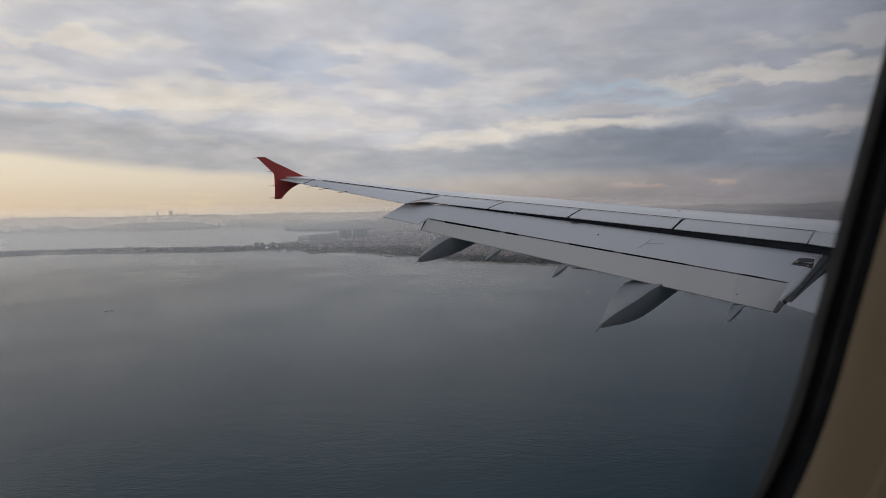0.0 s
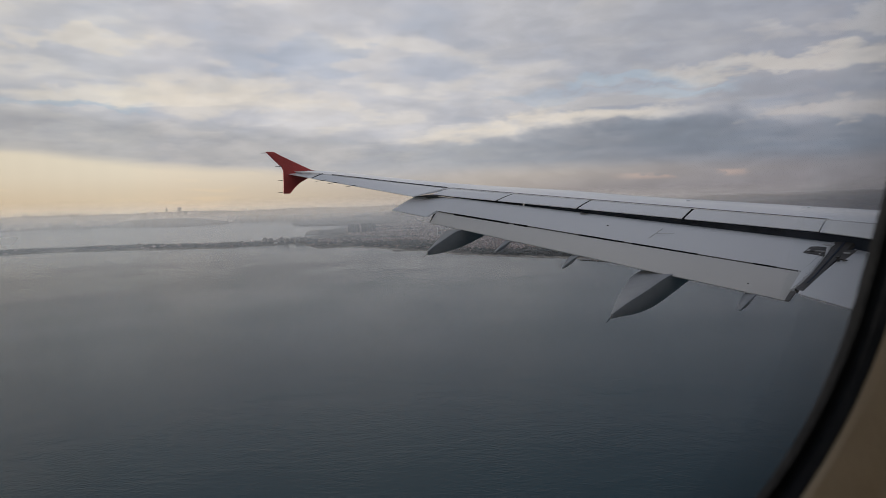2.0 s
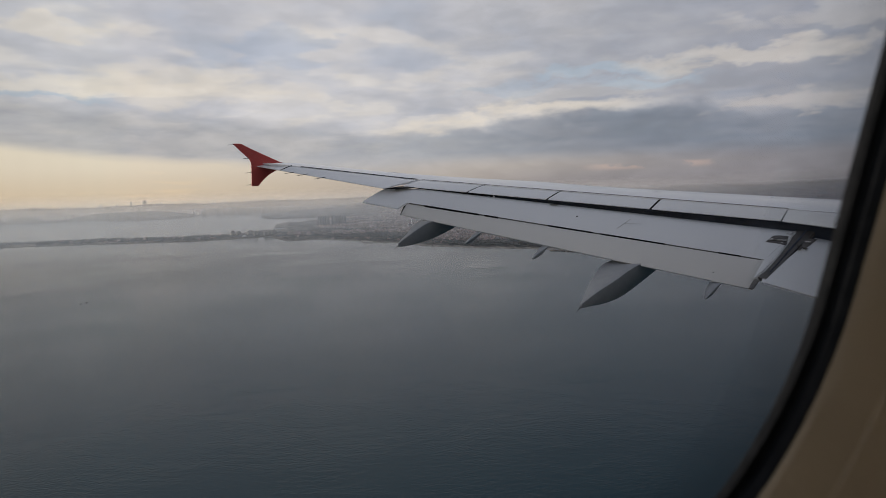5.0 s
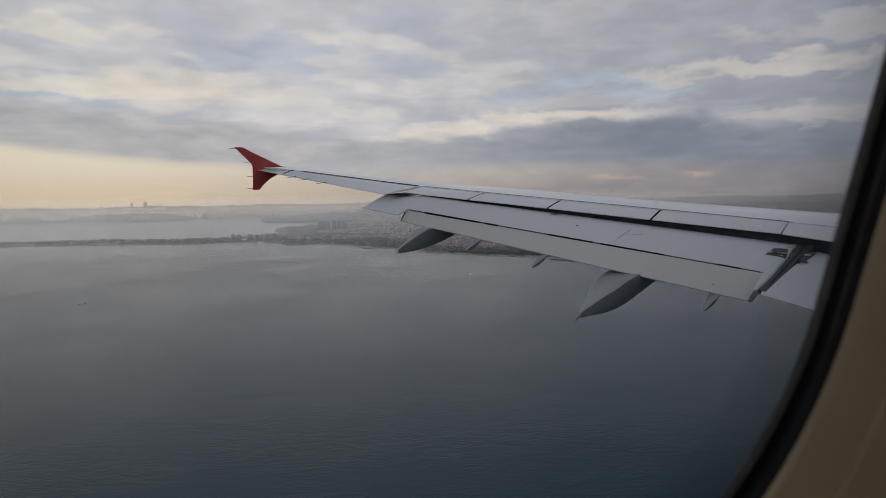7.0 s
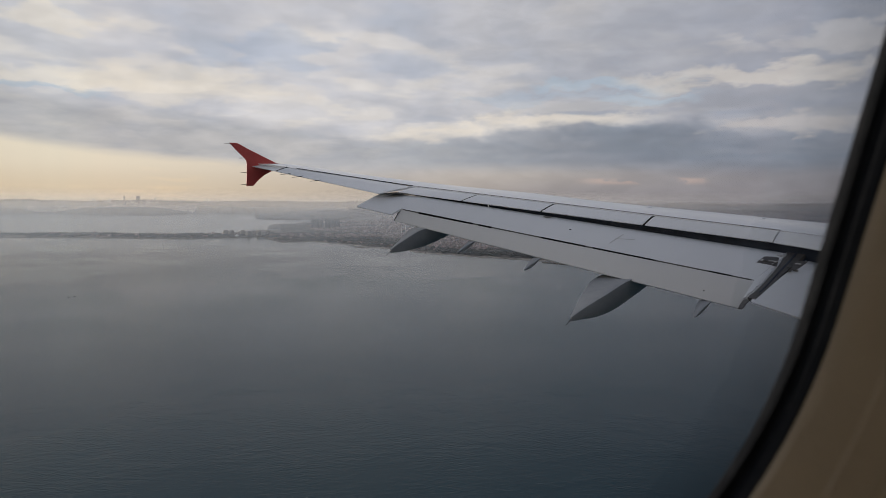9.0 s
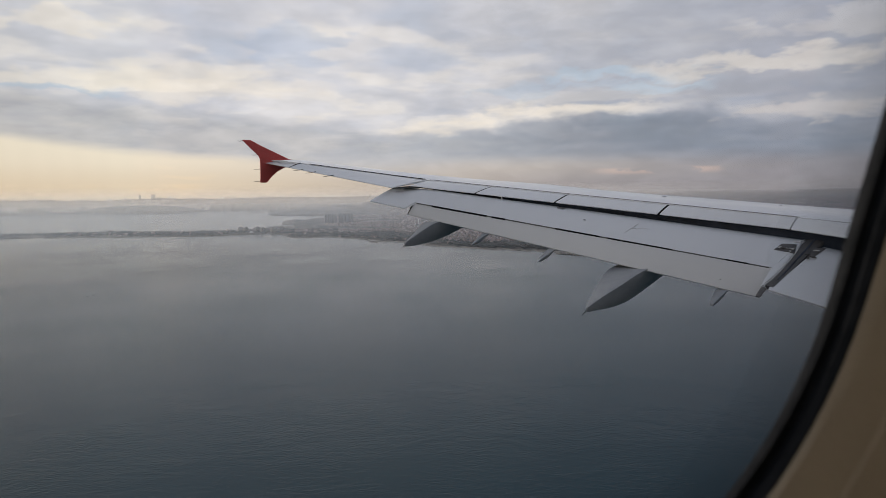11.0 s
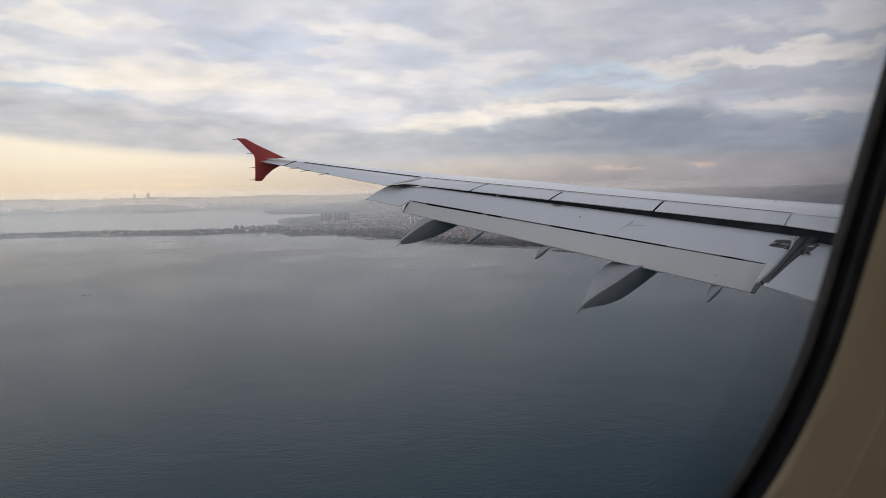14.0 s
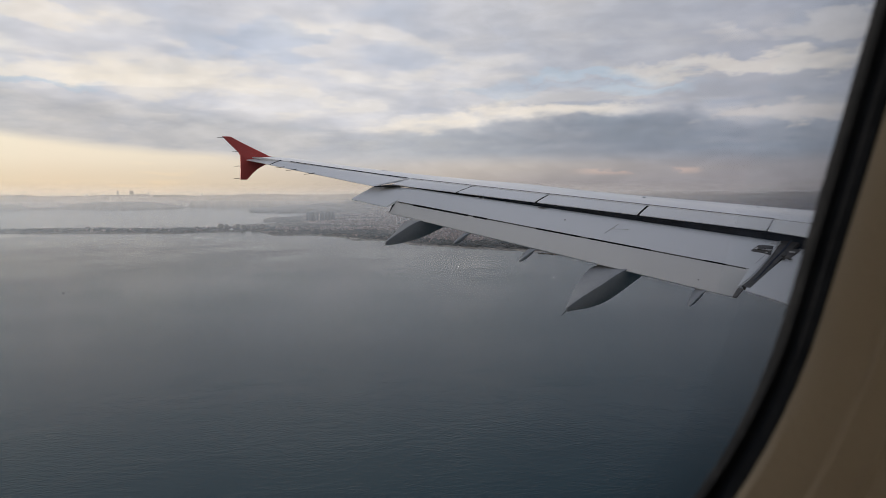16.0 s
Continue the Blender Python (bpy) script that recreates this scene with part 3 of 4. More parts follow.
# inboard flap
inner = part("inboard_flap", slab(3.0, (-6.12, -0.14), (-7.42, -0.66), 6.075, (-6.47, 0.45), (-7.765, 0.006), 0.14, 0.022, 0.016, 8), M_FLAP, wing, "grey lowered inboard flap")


# the break between the two flaps: a curved track sunk between them, the outer flap's end cover beside it
def ribbon(left, right, deep, bm=None):
    """A bent bar between two edge lines, deep metres thick."""
    rings = []
    n = 5 * (len(left) - 1)
    for k in range(n + 1):
        u = k / n * (len(left) - 1)
        i = min(int(u), len(left) - 2)
        p, q = Vector(left[i]).lerp(Vector(left[i + 1]), u - i), Vector(right[i]).lerp(Vector(right[i + 1]), u - i)
        drop = Vector((0.3, 0, -0.95)) * deep
        rings.append([p, p.lerp(q, 0.5) + Vector((-0.3, 0, 0.95)) * 0.006, q, q + drop, p + drop])
    return loft(rings, True, bm)


inside = [(-6.45, 6.335, 0.515), (-6.78, 6.262, 0.388), (-7.023, 6.222, 0.297), (-7.30, 6.185, 0.198), (-7.553, 6.168, 0.107), (-7.70, 6.178, 0.056)]
outside = [(-6.36, 6.135, 0.495), (-6.72, 6.128, 0.365), (-6.956, 6.118, 0.290), (-7.25, 6.085, 0.190), (-7.504, 6.070, 0.096), (-7.70, 6.080, 0.022)]
track = part("flap_track", ribbon(inside, outside, 0.05), M_TRACK, wing, "dull dark grey curved flap track in the flap break")
part("track_lip", rod([Vector(p) + Vector((0, 0.02, 0.012)) for p in inside[1:]], 0.009, 0.007, 6), M_SMUDGE, track, "thin worn metal lip")
part("track_groove", rod([Vector(p).lerp(Vector(q), 0.55) + Vector((0, 0, 0.008)) for p, q in zip(inside[:5], outside[:5])], 0.022, 0.012, 6, None, 0.5), M_COVE, track, "dark groove along the track")
end = [(-6.60, 6.300, 0.475), (-6.90, 6.302, 0.372), (-7.10, 6.304, 0.300), (-7.316, 6.304, 0.226), (-7.52, 6.258, 0.150), (-7.755, 6.205, 0.046)]
side_in = [(p[0], p[1] + 0.006, p[2] + 0.006) for p in inside]
cover = part("end_cover", ribbon(end, side_in, 0.03), M_FLAP, wing, "pale end cover of the outboard flap")
part("tab_end_fitting", ribbon([(-7.74, 6.205, 0.036), (-7.965, 6.150, -0.044)], [(-7.74, 6.140, 0.026), (-7.965, 6.100, -0.052)], 0.015), M_TRACK, wing, "dark tab end fitting")
part("heel_plate", ribbon([(-7.70, 6.120, 0.040), (-7.77, 6.100, 0.010)], [(-7.70, 6.060, 0.024), (-7.77, 6.055, 0.000)], 0.012), M_FLAP, wing, "small pale curved heel plate")
bracket = part("bracket", ribbon([(-6.772, 6.479, 0.474), (-6.961, 6.484, 0.412)], [(-6.673, 6.325, 0.462), (-6.890, 6.250, 0.376)], 0.02), M_TRACK, wing, "greasy bracket plate on the outer flap")
rng = random.Random(4)
for k in range(9):
    u, v = rng.uniform(0.45, 1.0), rng.uniform(0.08, 0.95)
    p = Vector((-6.772, 6.479, 0.474)).lerp(Vector((-6.961, 6.484, 0.412)), u)
    q = Vector((-6.673, 6.325, 0.462)).lerp(Vector((-6.890, 6.250, 0.376)), u)
    m = Matrix.Translation(p.lerp(q, v) + Vector((0, 0, 0.010))) @ Matrix.Rotation(rng.uniform(-0.6, 0.6), 4, "Z")
    pale = k % 3 != 2
    part("fitting", box(0, 0, 0, rng.uniform(0.02, 0.06), rng.uniform(0.015, 0.05), 0.010, None, m), M_WHITE_FIT if pale else M_GREASE, bracket, "small pale fitting" if pale else "", False)
part("pale_cover", box(0, 0, 0, 0.07, 0.08, 0.012, None, Matrix.Translation((-6.60, 6.350, 0.496)) @ Matrix.Rotation(-0.30, 4, "Y")), M_WHITE_FIT, wing, "pale metal cover")
inner_bracket = part("inner_bracket", ribbon([(-6.66, 6.100, 0.425), (-6.90, 6.075, 0.335)], [(-6.56, 6.005, 0.425), (-6.83, 6.020, 0.337)], 0.008), M_TRACK, wing, "dark bracket on the inboard flap")
for k, (x, y, z) in enumerate(((-6.86, 6.09, 0.362), (-6.93, 6.05, 0.325), (-6.88, 6.00, 0.330), (-6.72, 6.05, 0.402))):
    part("fitting", box(0, 0, 0, 0.07, 0.03, 0.014, None, Matrix.Translation((x, y, z)) @ Matrix.Rotation(0.5 * k, 4, "Z")), M_WHITE_FIT if k == 3 else M_GREASE, inner_bracket, "", False)
bolt_bm = bmesh.new()
bmesh.ops.create_uvsphere(bolt_bm, u_segments=6, v_segments=4, radius=0.0048)
bolt_me = mesh_of("bolt", bolt_bm, M_BLACK)
for k in range(6):
    s = (k + 0.5) / 6
    for owner, f, a in ((inner, (-6.97, 6.045, 0.300), (-7.56, 6.015, 0.092)), (cover, (-6.95, 6.262, 0.352), (-7.50, 6.200, 0.146))):
        ob = new("bolt", bolt_me)
        ob.parent = owner
        ob.location = [lerp(p, q, s) for p, q in zip(f, a)]

# flap track fairings
def fairing(y, rows, near=1.0, name="track_fairing"):
    rows = [(EYE.x + (x - EYE.x) * near, EYE.z + (zb - EYE.z) * near, EYE.z + (zt - EYE.z) * near, hw * near) for x, zb, zt, hw in rows]
    y = EYE.y + (y - EYE.y) * near
    rings = []
    for x, zb, zt, hw in rows:
        mid, hh = (zb + zt) / 2, (zt - zb) / 2
        ring = []
        # flat top with crisp edges, the inner side leaning under to a narrow rounded keel
        for u, v in ((-0.80, 1.0), (0.0, 1.0), (0.55, 1.0), (0.94, 0.985), (1.0, 0.92), (0.94, 0.62), (0.82, 0.22), (0.66, -0.25), (0.46, -0.68), (0.28, -0.93), (0.10, -1.0), (-0.06, -0.95), (-0.22, -0.70), (-0.42, -0.28), (-0.60, 0.20), (-0.74, 0.62), (-0.84, 0.92), (-0.85, 0.975)):
            ring.append((x, y + hw * u, mid + hh * v))
        rings.append(ring)
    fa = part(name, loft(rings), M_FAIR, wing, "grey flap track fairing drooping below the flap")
    x, zb, zt, _ = rows[-1]
    part("static_wick", rod([(x, y, (zb + zt) / 2), (x - 0.10, y, (zb + zt) / 2 - 0.07)], 0.006, 0.004, 5), M_BLACK, fa, "thin dark wick")
    return fa


def thicken(rows, n=7):
    """Smooth stations between the given ones."""
    outr = []
    for i in range(len(rows) - 1):
        p = [rows[max(i - 1, 0)], rows[i], rows[i + 1], rows[min(i + 2, len(rows) - 1)]]
        for k in range(n):
            t = k / n
            outr.append(tuple(0.5 * (2 * b + (c - a) * t + (2 * a - 5 * b + 4 * c - d) * t * t + (3 * b - a - 3 * c + d) * t ** 3) for a, b, c, d in zip(*p)))
    return outr + [rows[-1]]


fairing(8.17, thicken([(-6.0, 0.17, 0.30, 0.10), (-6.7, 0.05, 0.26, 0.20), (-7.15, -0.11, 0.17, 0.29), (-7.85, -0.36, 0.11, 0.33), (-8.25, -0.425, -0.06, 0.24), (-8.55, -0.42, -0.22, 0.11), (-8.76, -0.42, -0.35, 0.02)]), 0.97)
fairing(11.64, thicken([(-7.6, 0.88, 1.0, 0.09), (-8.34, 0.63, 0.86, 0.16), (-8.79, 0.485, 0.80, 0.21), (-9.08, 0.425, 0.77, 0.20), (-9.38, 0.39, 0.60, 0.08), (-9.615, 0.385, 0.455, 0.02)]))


def hook(y):
    """A small hinge fairing: pale sloping top run out of the flap, a steep inner side and a narrow keel."""
    ax, az_ = tab_aft(y)
    rings = []
    for dx, zt, zb, w in thicken([(0.10, 0.020, -0.02, 0.15), (0.0, -0.006, -0.03, 0.17), (-0.09, -0.030, -0.095, 0.15), (-0.19, -0.075, -0.145, 0.11), (-0.27, -0.112, -0.170, 0.075), (-0.315, -0.138, -0.176, 0.05), (-0.33, -0.148, -0.172, 0.03)], 3):
        h = zt - zb
        ring = [(w, -0.32), (w * 0.8, -0.10), (w * 0.45, -0.02), (0.012, 0.0), (0.0, -0.10), (0.003, -0.45), (0.014, -0.88), (0.024, -1.0), (0.040, -0.97), (w * 0.6 + 0.02, -0.66)]
        rings.append([(ax + dx, y + v - 0.02, az_ + zt + h * u) for v, u in ring])
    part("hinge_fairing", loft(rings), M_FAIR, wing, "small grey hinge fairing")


for y in (6.65, 9.17, 10.43):
    hook(y)

# red tip fence: a thin swept plate above and below the tip
outline = [(-9.60, 2.19), (-9.95, 2.36), (-10.28, 2.52), (-10.50, 2.64), (-10.685, 2.645), (-10.50, 2.45), (-10.33, 2.28), (-10.30, 2.20), (-10.315, 1.90), (-10.335, 1.655), (-10.175, 1.65), (-10.05, 1.78), (-9.90, 1.90), (-9.70, 2.00), (-9.45, 2.07), (-9.30, 2.13)]
cx = sum(p[0] for p in outline) / len(outline)
cz = sum(p[1] for p in outline) / len(outline)
rings = []
for y, k in ((16.87, 0.975), (16.885, 1.0), (16.915, 1.0), (16.93, 0.975)):
    rings.append([(cx + (x - cx) * k, y, cz + (z - cz) * k) for x, z in outline])
fence = part("tip_fence", loft(rings), M_RED, wing, "red wing tip fence")
for x, z in ((-10.66, 2.62), (-10.34, 2.30), (-10.31, 1.97), (-10.33, 1.69)):
    part("static_wick", rod([(x, 16.9, z), (x - 0.14, 16.9, z - 0.004)], 0.007, 0.004, 5), M_BLACK, fence, "thin dark wick")
for y in (14.58, 15.13, 15.52):
    k = (y - 12.92) / 3.5
    x, z = lerp(-9.09, -10.115, k), lerp(1.425, 2.045, k)
    part("static_wick", rod([(x + 0.05, y, z + 0.012), (x - 0.20, y, z - 0.015)], 0.008, 0.004, 5), M_BLACK, wing, "thin dark wick")
# small vents and a beacon bump on the upper skin
for y, s in ((7.3, 0.55), (8.9, 0.6), (11.2, 0.35), (14.3, 0.4)):
    xh, zh = hinge(y)
    xl = -0.52 * y
    ln = xl - xh
    zl = zh - (0.05 * ln + 0.10)
    z = zl + (zh - zl) * s + 0.05 * ln * math.sqrt(s) * (1 - s) * 2.6
    bm = bmesh.new()
    bmesh.ops.create_uvsphere(bm, u_segments=10, v_segments=6, radius=1.0, matrix=Matrix.Translation((xl + (xh - xl) * s, y, z)) @ Matrix.Diagonal((0.07, 0.025, 0.012, 1)))
    part("skin_vent", bm, M_SMUDGE, wing, "small vent bump")

# ---- cabin side with the window; local frame: x to the nose, y up along the leaning wall, z outboard
LEAN = 0.25
inv = 1 / math.hypot(1, LEAN)
base = EYE + Vector((0, 0.09, -0.05))
WIN = AIR @ Matrix(((1, 0, 0, base.x), (0, -LEAN * inv, inv, base.y), (0, inv, LEAN * inv, base.z), (0, 0, 0, 1)))


def opening(off, n=12):
    """The window's outline, a tall rounded rectangle, grown by off."""
    x0, x1, y0, y1 = -0.024 - off, 0.2035 + off, -0.0715 - off, 0.2585 + off
    r = 0.080 + off if off < 0.002 else 0.076 + off
    pts = []
    for cx_, cy_, a0_ in ((x1 - r, y1 - r, 0), (x0 + r, y1 - r, 90), (x0 + r, y0 + r, 180), (x1 - r, y0 + r, 270)):
        for k in range(n + 1):
            a = radians(a0_ + 90 * k / n)
            pts.append((cx_ + r * math.cos(a), cy_ + r * math.sin(a)))
    return pts


def band(levels, bm=None):
    bm = bm or bmesh.new()
    vs = [[bm.verts.new((x, y, z)) for x, y in opening(off)] for off, z in levels]
    n = len(vs[0])
    for a, b_ in zip(vs[:-1], vs[1:]):
        for i in range(n):
            bm.faces.new((a[i], a[(i + 1) % n], b_[(i + 1) % n], b_[i]))
    return bm


def flat_with_hole(off, z, x0, x1, y0, y1, bm):
    """A flat sheet with the window's opening cut out."""
    ring = opening(off)
    inner_v = [bm.verts.new((x, y, z)) for x, y in ring]
    mx, my = 0.087, 0.093
    outer_v = []
    for x, y in ring:
        dx_, dy_ = x - mx, y - my
        k = min((x1 - mx) / dx_ if dx_ > 1e-6 else (x0 - mx) / dx_ if dx_ < -1e-6 else 1e9, (y1 - my) / dy_ if dy_ > 1e-6 else (y0 - my) / dy_ if dy_ < -1e-6 else 1e9)
        outer_v.append(bm.verts.new((mx + dx_ * k, my + dy_ * k, z)))
    n = len(ring)
    for i in range(n):
        p, q = outer_v[i], outer_v[(i + 1) % n]
        loop = [inner_v[i], inner_v[(i + 1) % n], q]
        on_side = [abs(v.co.x - x0) < 1e-5 or abs(v.co.x - x1) < 1e-5 for v in (p, q)]
        if on_side[0] != on_side[1]:
            loop.append(bm.verts.new((p.co.x if on_side[0] else q.co.x, q.co.y if on_side[0] else p.co.y, z)))
        bm.faces.new(loop + [p])
    return bm


def struct(name, bm, mat, m, label, category, smooth=True):
    ob = new(name, mesh_of(name, bm, mat, smooth))
    ob.matrix_basis = m
    return tagged(ob, label, category, "", "structure")


bm = band([(0.0, 0.0), (0.0012, -0.0018), (0.004, -0.0036), (0.0145, -0.0095), (0.0165, -0.0098), (0.0175, -0.0112), (0.0195, -0.0118), (0.0470, -0.0141), (0.0490, -0.0124), (0.0520, -0.0124), (0.0545, -0.0147), (0.085, -0.0155)])
flat_with_hole(0.085, -0.0155, -2.6, 2.6, -0.55, 0.50, bm)
bmesh.ops.remove_doubles(bm, verts=bm.verts, dist=0.0002)
wall = struct("wall_cabin", bm, M_LINING, WIN, "beige moulded cabin side wall lining round the window", "wall")
window = new("window_1")
window.matrix_basis = WIN
tagged(window, "rounded cabin window with a black rubber seal", "window", "", "structure")
part("rubber_seal", band([(0.0, 0.0005), (-0.0006, 0.003), (0.0022, 0.0045), (0.0022, 0.0065), (0.0005, 0.0075), (0.0010, 0.0095), (0.0030, 0.0105), (0.0036, 0.0118), (0.0300, 0.0123), (0.0750, 0.0130)]), M_RUBBER, window, "black ribbed rubber seal")
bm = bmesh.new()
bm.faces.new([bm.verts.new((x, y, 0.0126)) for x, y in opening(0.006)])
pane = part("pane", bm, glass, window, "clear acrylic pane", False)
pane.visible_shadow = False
# sixteen rings carry the painted darkening near the seal
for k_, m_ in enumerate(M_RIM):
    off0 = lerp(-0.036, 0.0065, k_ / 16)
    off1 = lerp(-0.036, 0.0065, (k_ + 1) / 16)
    rim = part("vignette_band", band([(off0, 0.0130), (off1, 0.0130)]), m_, window, "vignette band painted round the edge of the outer pane")
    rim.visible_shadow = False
# fuselage skin outside, and plain cabin surfaces that close the place
bm = band([(0.070, 0.0175), (0.070, 0.030)])
flat_with_hole(0.070, 0.030, -2.6, 2.6, -0.55, 0.50, bm)
bmesh.ops.remove_doubles(bm, verts=bm.verts, dist=0.0002)
struct("wall_fuselage", bm, M_SKIN, WIN, "light grey fuselage skin round the window", "wall")


def tube(name, x0, x1, a0_, a1_, label):
    """A stretch of the fuselage's shell between two angles, from the port side over the top."""
    rings = []
    n = max(3, int(abs(a1_ - a0_) / 6))
    for x in (x0, x1):
        ring = [(x, 2.0 * math.cos(radians(lerp(a0_, a1_, k / n))), 0.98 + 2.0 * math.sin(radians(lerp(a0_, a1_, k / n)))) for k in range(n + 1)]
        ring += [(x, 1.95 * math.cos(radians(lerp(a1_, a0_, k / n))), 0.98 + 1.95 * math.sin(radians(lerp(a1_, a0_, k / n)))) for k in range(n + 1)]
        rings.append(ring)
    struct(name, loft(rings), M_SKIN, AIR, label, "fuselage")


tube("fuselage_top", -22.0, 4.0, 28.4, 190, "light grey upper fuselage shell")
tube("fuselage_belly", -22.0, 4.0, 190.2, 357.6, "light grey lower fuselage shell")
tube("fuselage_side_forward", -12.905, 4.0, -2.3, 28.3, "light grey fuselage side by the wing root")
tube("fuselage_side_aft", -22.0, -18.115, -2.3, 28.3, "light grey fuselage side behind the window")
struct("floor", box(-15.51, 0, 0.22, 5.16, 3.5, 0.05), M_CABIN, AIR, "plain cabin floor", "floor", False)
for name, x in (("wall_cabin_forward", -12.86), ("wall_cabin_aft", -18.16), ("fuselage_bulkhead_forward", 3.9), ("fuselage_bulkhead_aft", -21.9)):
    bm = bmesh.new()
    bmesh.ops.create_cone(bm, cap_ends=True, segments=48, radius1=1.948, radius2=1.948, depth=0.04, matrix=Matrix.Translation((x, 0, 0.98)) @ Matrix.Rotation(math.pi / 2, 4, "Y"))
    struct(name, bm, M_CABIN, AIR, "plain round partition across the fuselage", "wall", False)

light_m = bpy.data.materials.new("cabin_light_diffuser")
nt = tree_of(light_m)
e = nt.nodes.new("ShaderNodeEmission")
e.inputs[0].default_value, e.inputs[1].default_value = (1.0, 0.81, 0.59, 1), 1.12
o = nt.nodes.new("ShaderNodeOutputMaterial")
link(nt, e.outputs[0], o.inputs[0])
lamp = thing("ceiling_light", AIR, "long warm cabin ceiling light strip", "ceiling light")
part("diffuser", box(-15.51, -0.3, 2.58, 4.6, 0.22, 0.02), light_m, lamp, "warm glowing diffuser", False)
part("frame", box(-15.51, -0.3, 2.60, 4.7, 0.30, 0.012), M_CABIN, lamp, "", False)
part("hanger", box(-15.51, -0.3, 2.76, 4.4, 0.04, 0.32), M_CABIN, lamp, "", False)


# ---- sea, shore and town
def spread(v, table):
    return np.interp(v, [p[0] for p in table], [p[1] for p in table])


# bearing in degrees from the wing's line, distance in metres
SHORE = [(-40, 3000), (-15, 2050), (-4, 1790), (1.6, 1805), (7, 1712), (14, 1604), (18.3, 1626), (19.9, 1668), (20.5, 1570), (21.5, 1440), (24.3, 1452), (26.7, 1375), (29, 1275), (31.5, 1232), (33.4, 1140), (38.6, 1060), (42.7, 1020), (50, 960), (70, 930), (95, 930)]
INNER = [(-40, 3300), (-15, 2250), (1.6, 1990), (7.4, 1940), (13, 1790), (17.4, 1870), (20.0, 1960), (22.0, 2090), (23.5, 2240), (25, 2330)]
FAR = [(-40, 4300), (-15, 4300), (1.7, 4640), (5.6, 4620), (11.8, 4000), (14.0, 4350), (15.0, 4800), (40, 4800)]


def land(x, y):
    """Height of the ground, below zero where there is water."""
    az = np.degrees(np.arctan2(x, y))
    r = np.hypot(x, y)
    rag = 14 * np.sin(az * 5.1) + 9 * np.sin(az * 13.7 + 1.0) + 5 * np.sin(az * 37.0 + 2.0)
    s = r - spread(az, SHORE) - rag * 0.5
    h = np.clip(s * 0.03, -4, 1.6) + 1.2 * np.clip(s / 120.0, 0, 1)
    # town peninsula rises inland
    k = np.clip((az - 22.5) / 6.0, 0, 1)
    k = k * k * (3 - 2 * k)
    h = h + np.where(s > 0, k * (14 * np.clip((s - 450) / 1300, 0, 1) ** 1.2 + 60 * np.clip((r - 2700) / 1900, 0, 1) ** 1.3 * np.clip((az - 29.5) / 8, 0, 1) + 3 * np.sin(az * 0.9 + r * 0.004) * np.clip((s - 400) / 900, 0, 1)), 0)
    # lake behind the spit
    inner = spread(az, INNER) + rag * 0.5
    tip = 2460 + 40 * np.sin(az * 3.0)
    lake = np.where(az < 20.6, (r > inner), np.where(az < 27.5, (r > np.where(az < 23.6, np.maximum(inner, 0), 99999)) & (r < 2160) | (r > tip + (az - 20.6) * 55), False))
    far = spread(az, FAR) + rag
    isle = np.clip((az - 19.3) / 5.0, 0, 1) ** 0.8 * np.clip((31.5 - az) / 4.0, 0, 1) * np.clip((r - 3080) / 260, 0, 1) * np.clip((4300 - r) / 500, 0, 1)
    lake = lake & (r < far) & (isle < 0.10)
    h = np.where(lake, -3.0, h)
    h = np.where((r > 3000) & (az > 18) & (az < 32), h * np.where(az < 27.5, 0.15, 1.0) + 38 * isle ** 1.25 * (0.85 + 0.15 * np.sin(az * 2.0 + 0.5)), h)
    h = np.where(lake, -3.0, h)
    # low hill on the far shore and the last ridge
    hill = 40 * np.exp(-(((az - 9.5) / 4.2) ** 4)) * np.clip((r - 4010) / 320, 0, 1)
    dark = 30 * np.clip((0.8 - az) / 3.0, 0, 1) * np.clip((r - 2330) / 250, 0, 1) * np.clip((3300 - r) / 500, 0, 1)
    hill, dark = np.where(hill > 0.4, hill, -4.0), np.where(dark > 0.4, dark, -4.0)
    ridge = 88 * np.clip((r - 4560) / 330, 0, 1) ** 1.3 * (0.95 + 0.04 * np.sin(az * 0.7) + 0.02 * np.sin(az * 2.3 + 1))
    h = np.where(lake, h, np.maximum(h, np.maximum(np.maximum(hill, dark), np.where(r > far, ridge, -4))))
    return np.where((az < -38) | (az > 93) | (y < -300), -4.0, h)


STEP = 15.0
gx = np.arange(-1500, 4950, STEP)
gy = np.arange(-200, 4950, STEP)
X, Y = np.meshgrid(gx, gy)
Z = land(X, Y)
Z = Z + np.where(Z > 0.5, np.sin(X * 0.031) * np.sin(Y * 0.027) * 0.6, 0)
nv = X.size
idx = np.arange(nv).reshape(X.shape)
quads = np.stack([idx[:-1, :-1], idx[:-1, 1:], idx[1:, 1:], idx[1:, :-1]], -1).reshape(-1, 4)
keep = (Z.ravel()[quads] > -2.9).any(axis=1)
used = np.unique(quads[keep])
back = -np.ones(nv, int)
back[used] = np.arange(len(used))
me = bpy.data.meshes.new("ground")
me.from_pydata(np.stack([X.ravel(), Y.ravel(), Z.ravel()], -1)[used].tolist(), [], back[quads[keep]].tolist())
me.materials.append(M_GROUND)
me.polygons.foreach_set("use_smooth", [True] * len(me.polygons))
tagged(new("ground", me), "hazy low coastal land with brown winter ground", "ground", "", "structure")

gw = np.linspace(-8000, 8000, 81)
X, Y = np.meshgrid(gw, gw)
idx = np.arange(X.size).reshape(X.shape)
quads = np.stack([idx[:-1, :-1], idx[:-1, 1:], idx[1:, 1:], idx[1:, :-1]], -1).reshape(-1, 4)
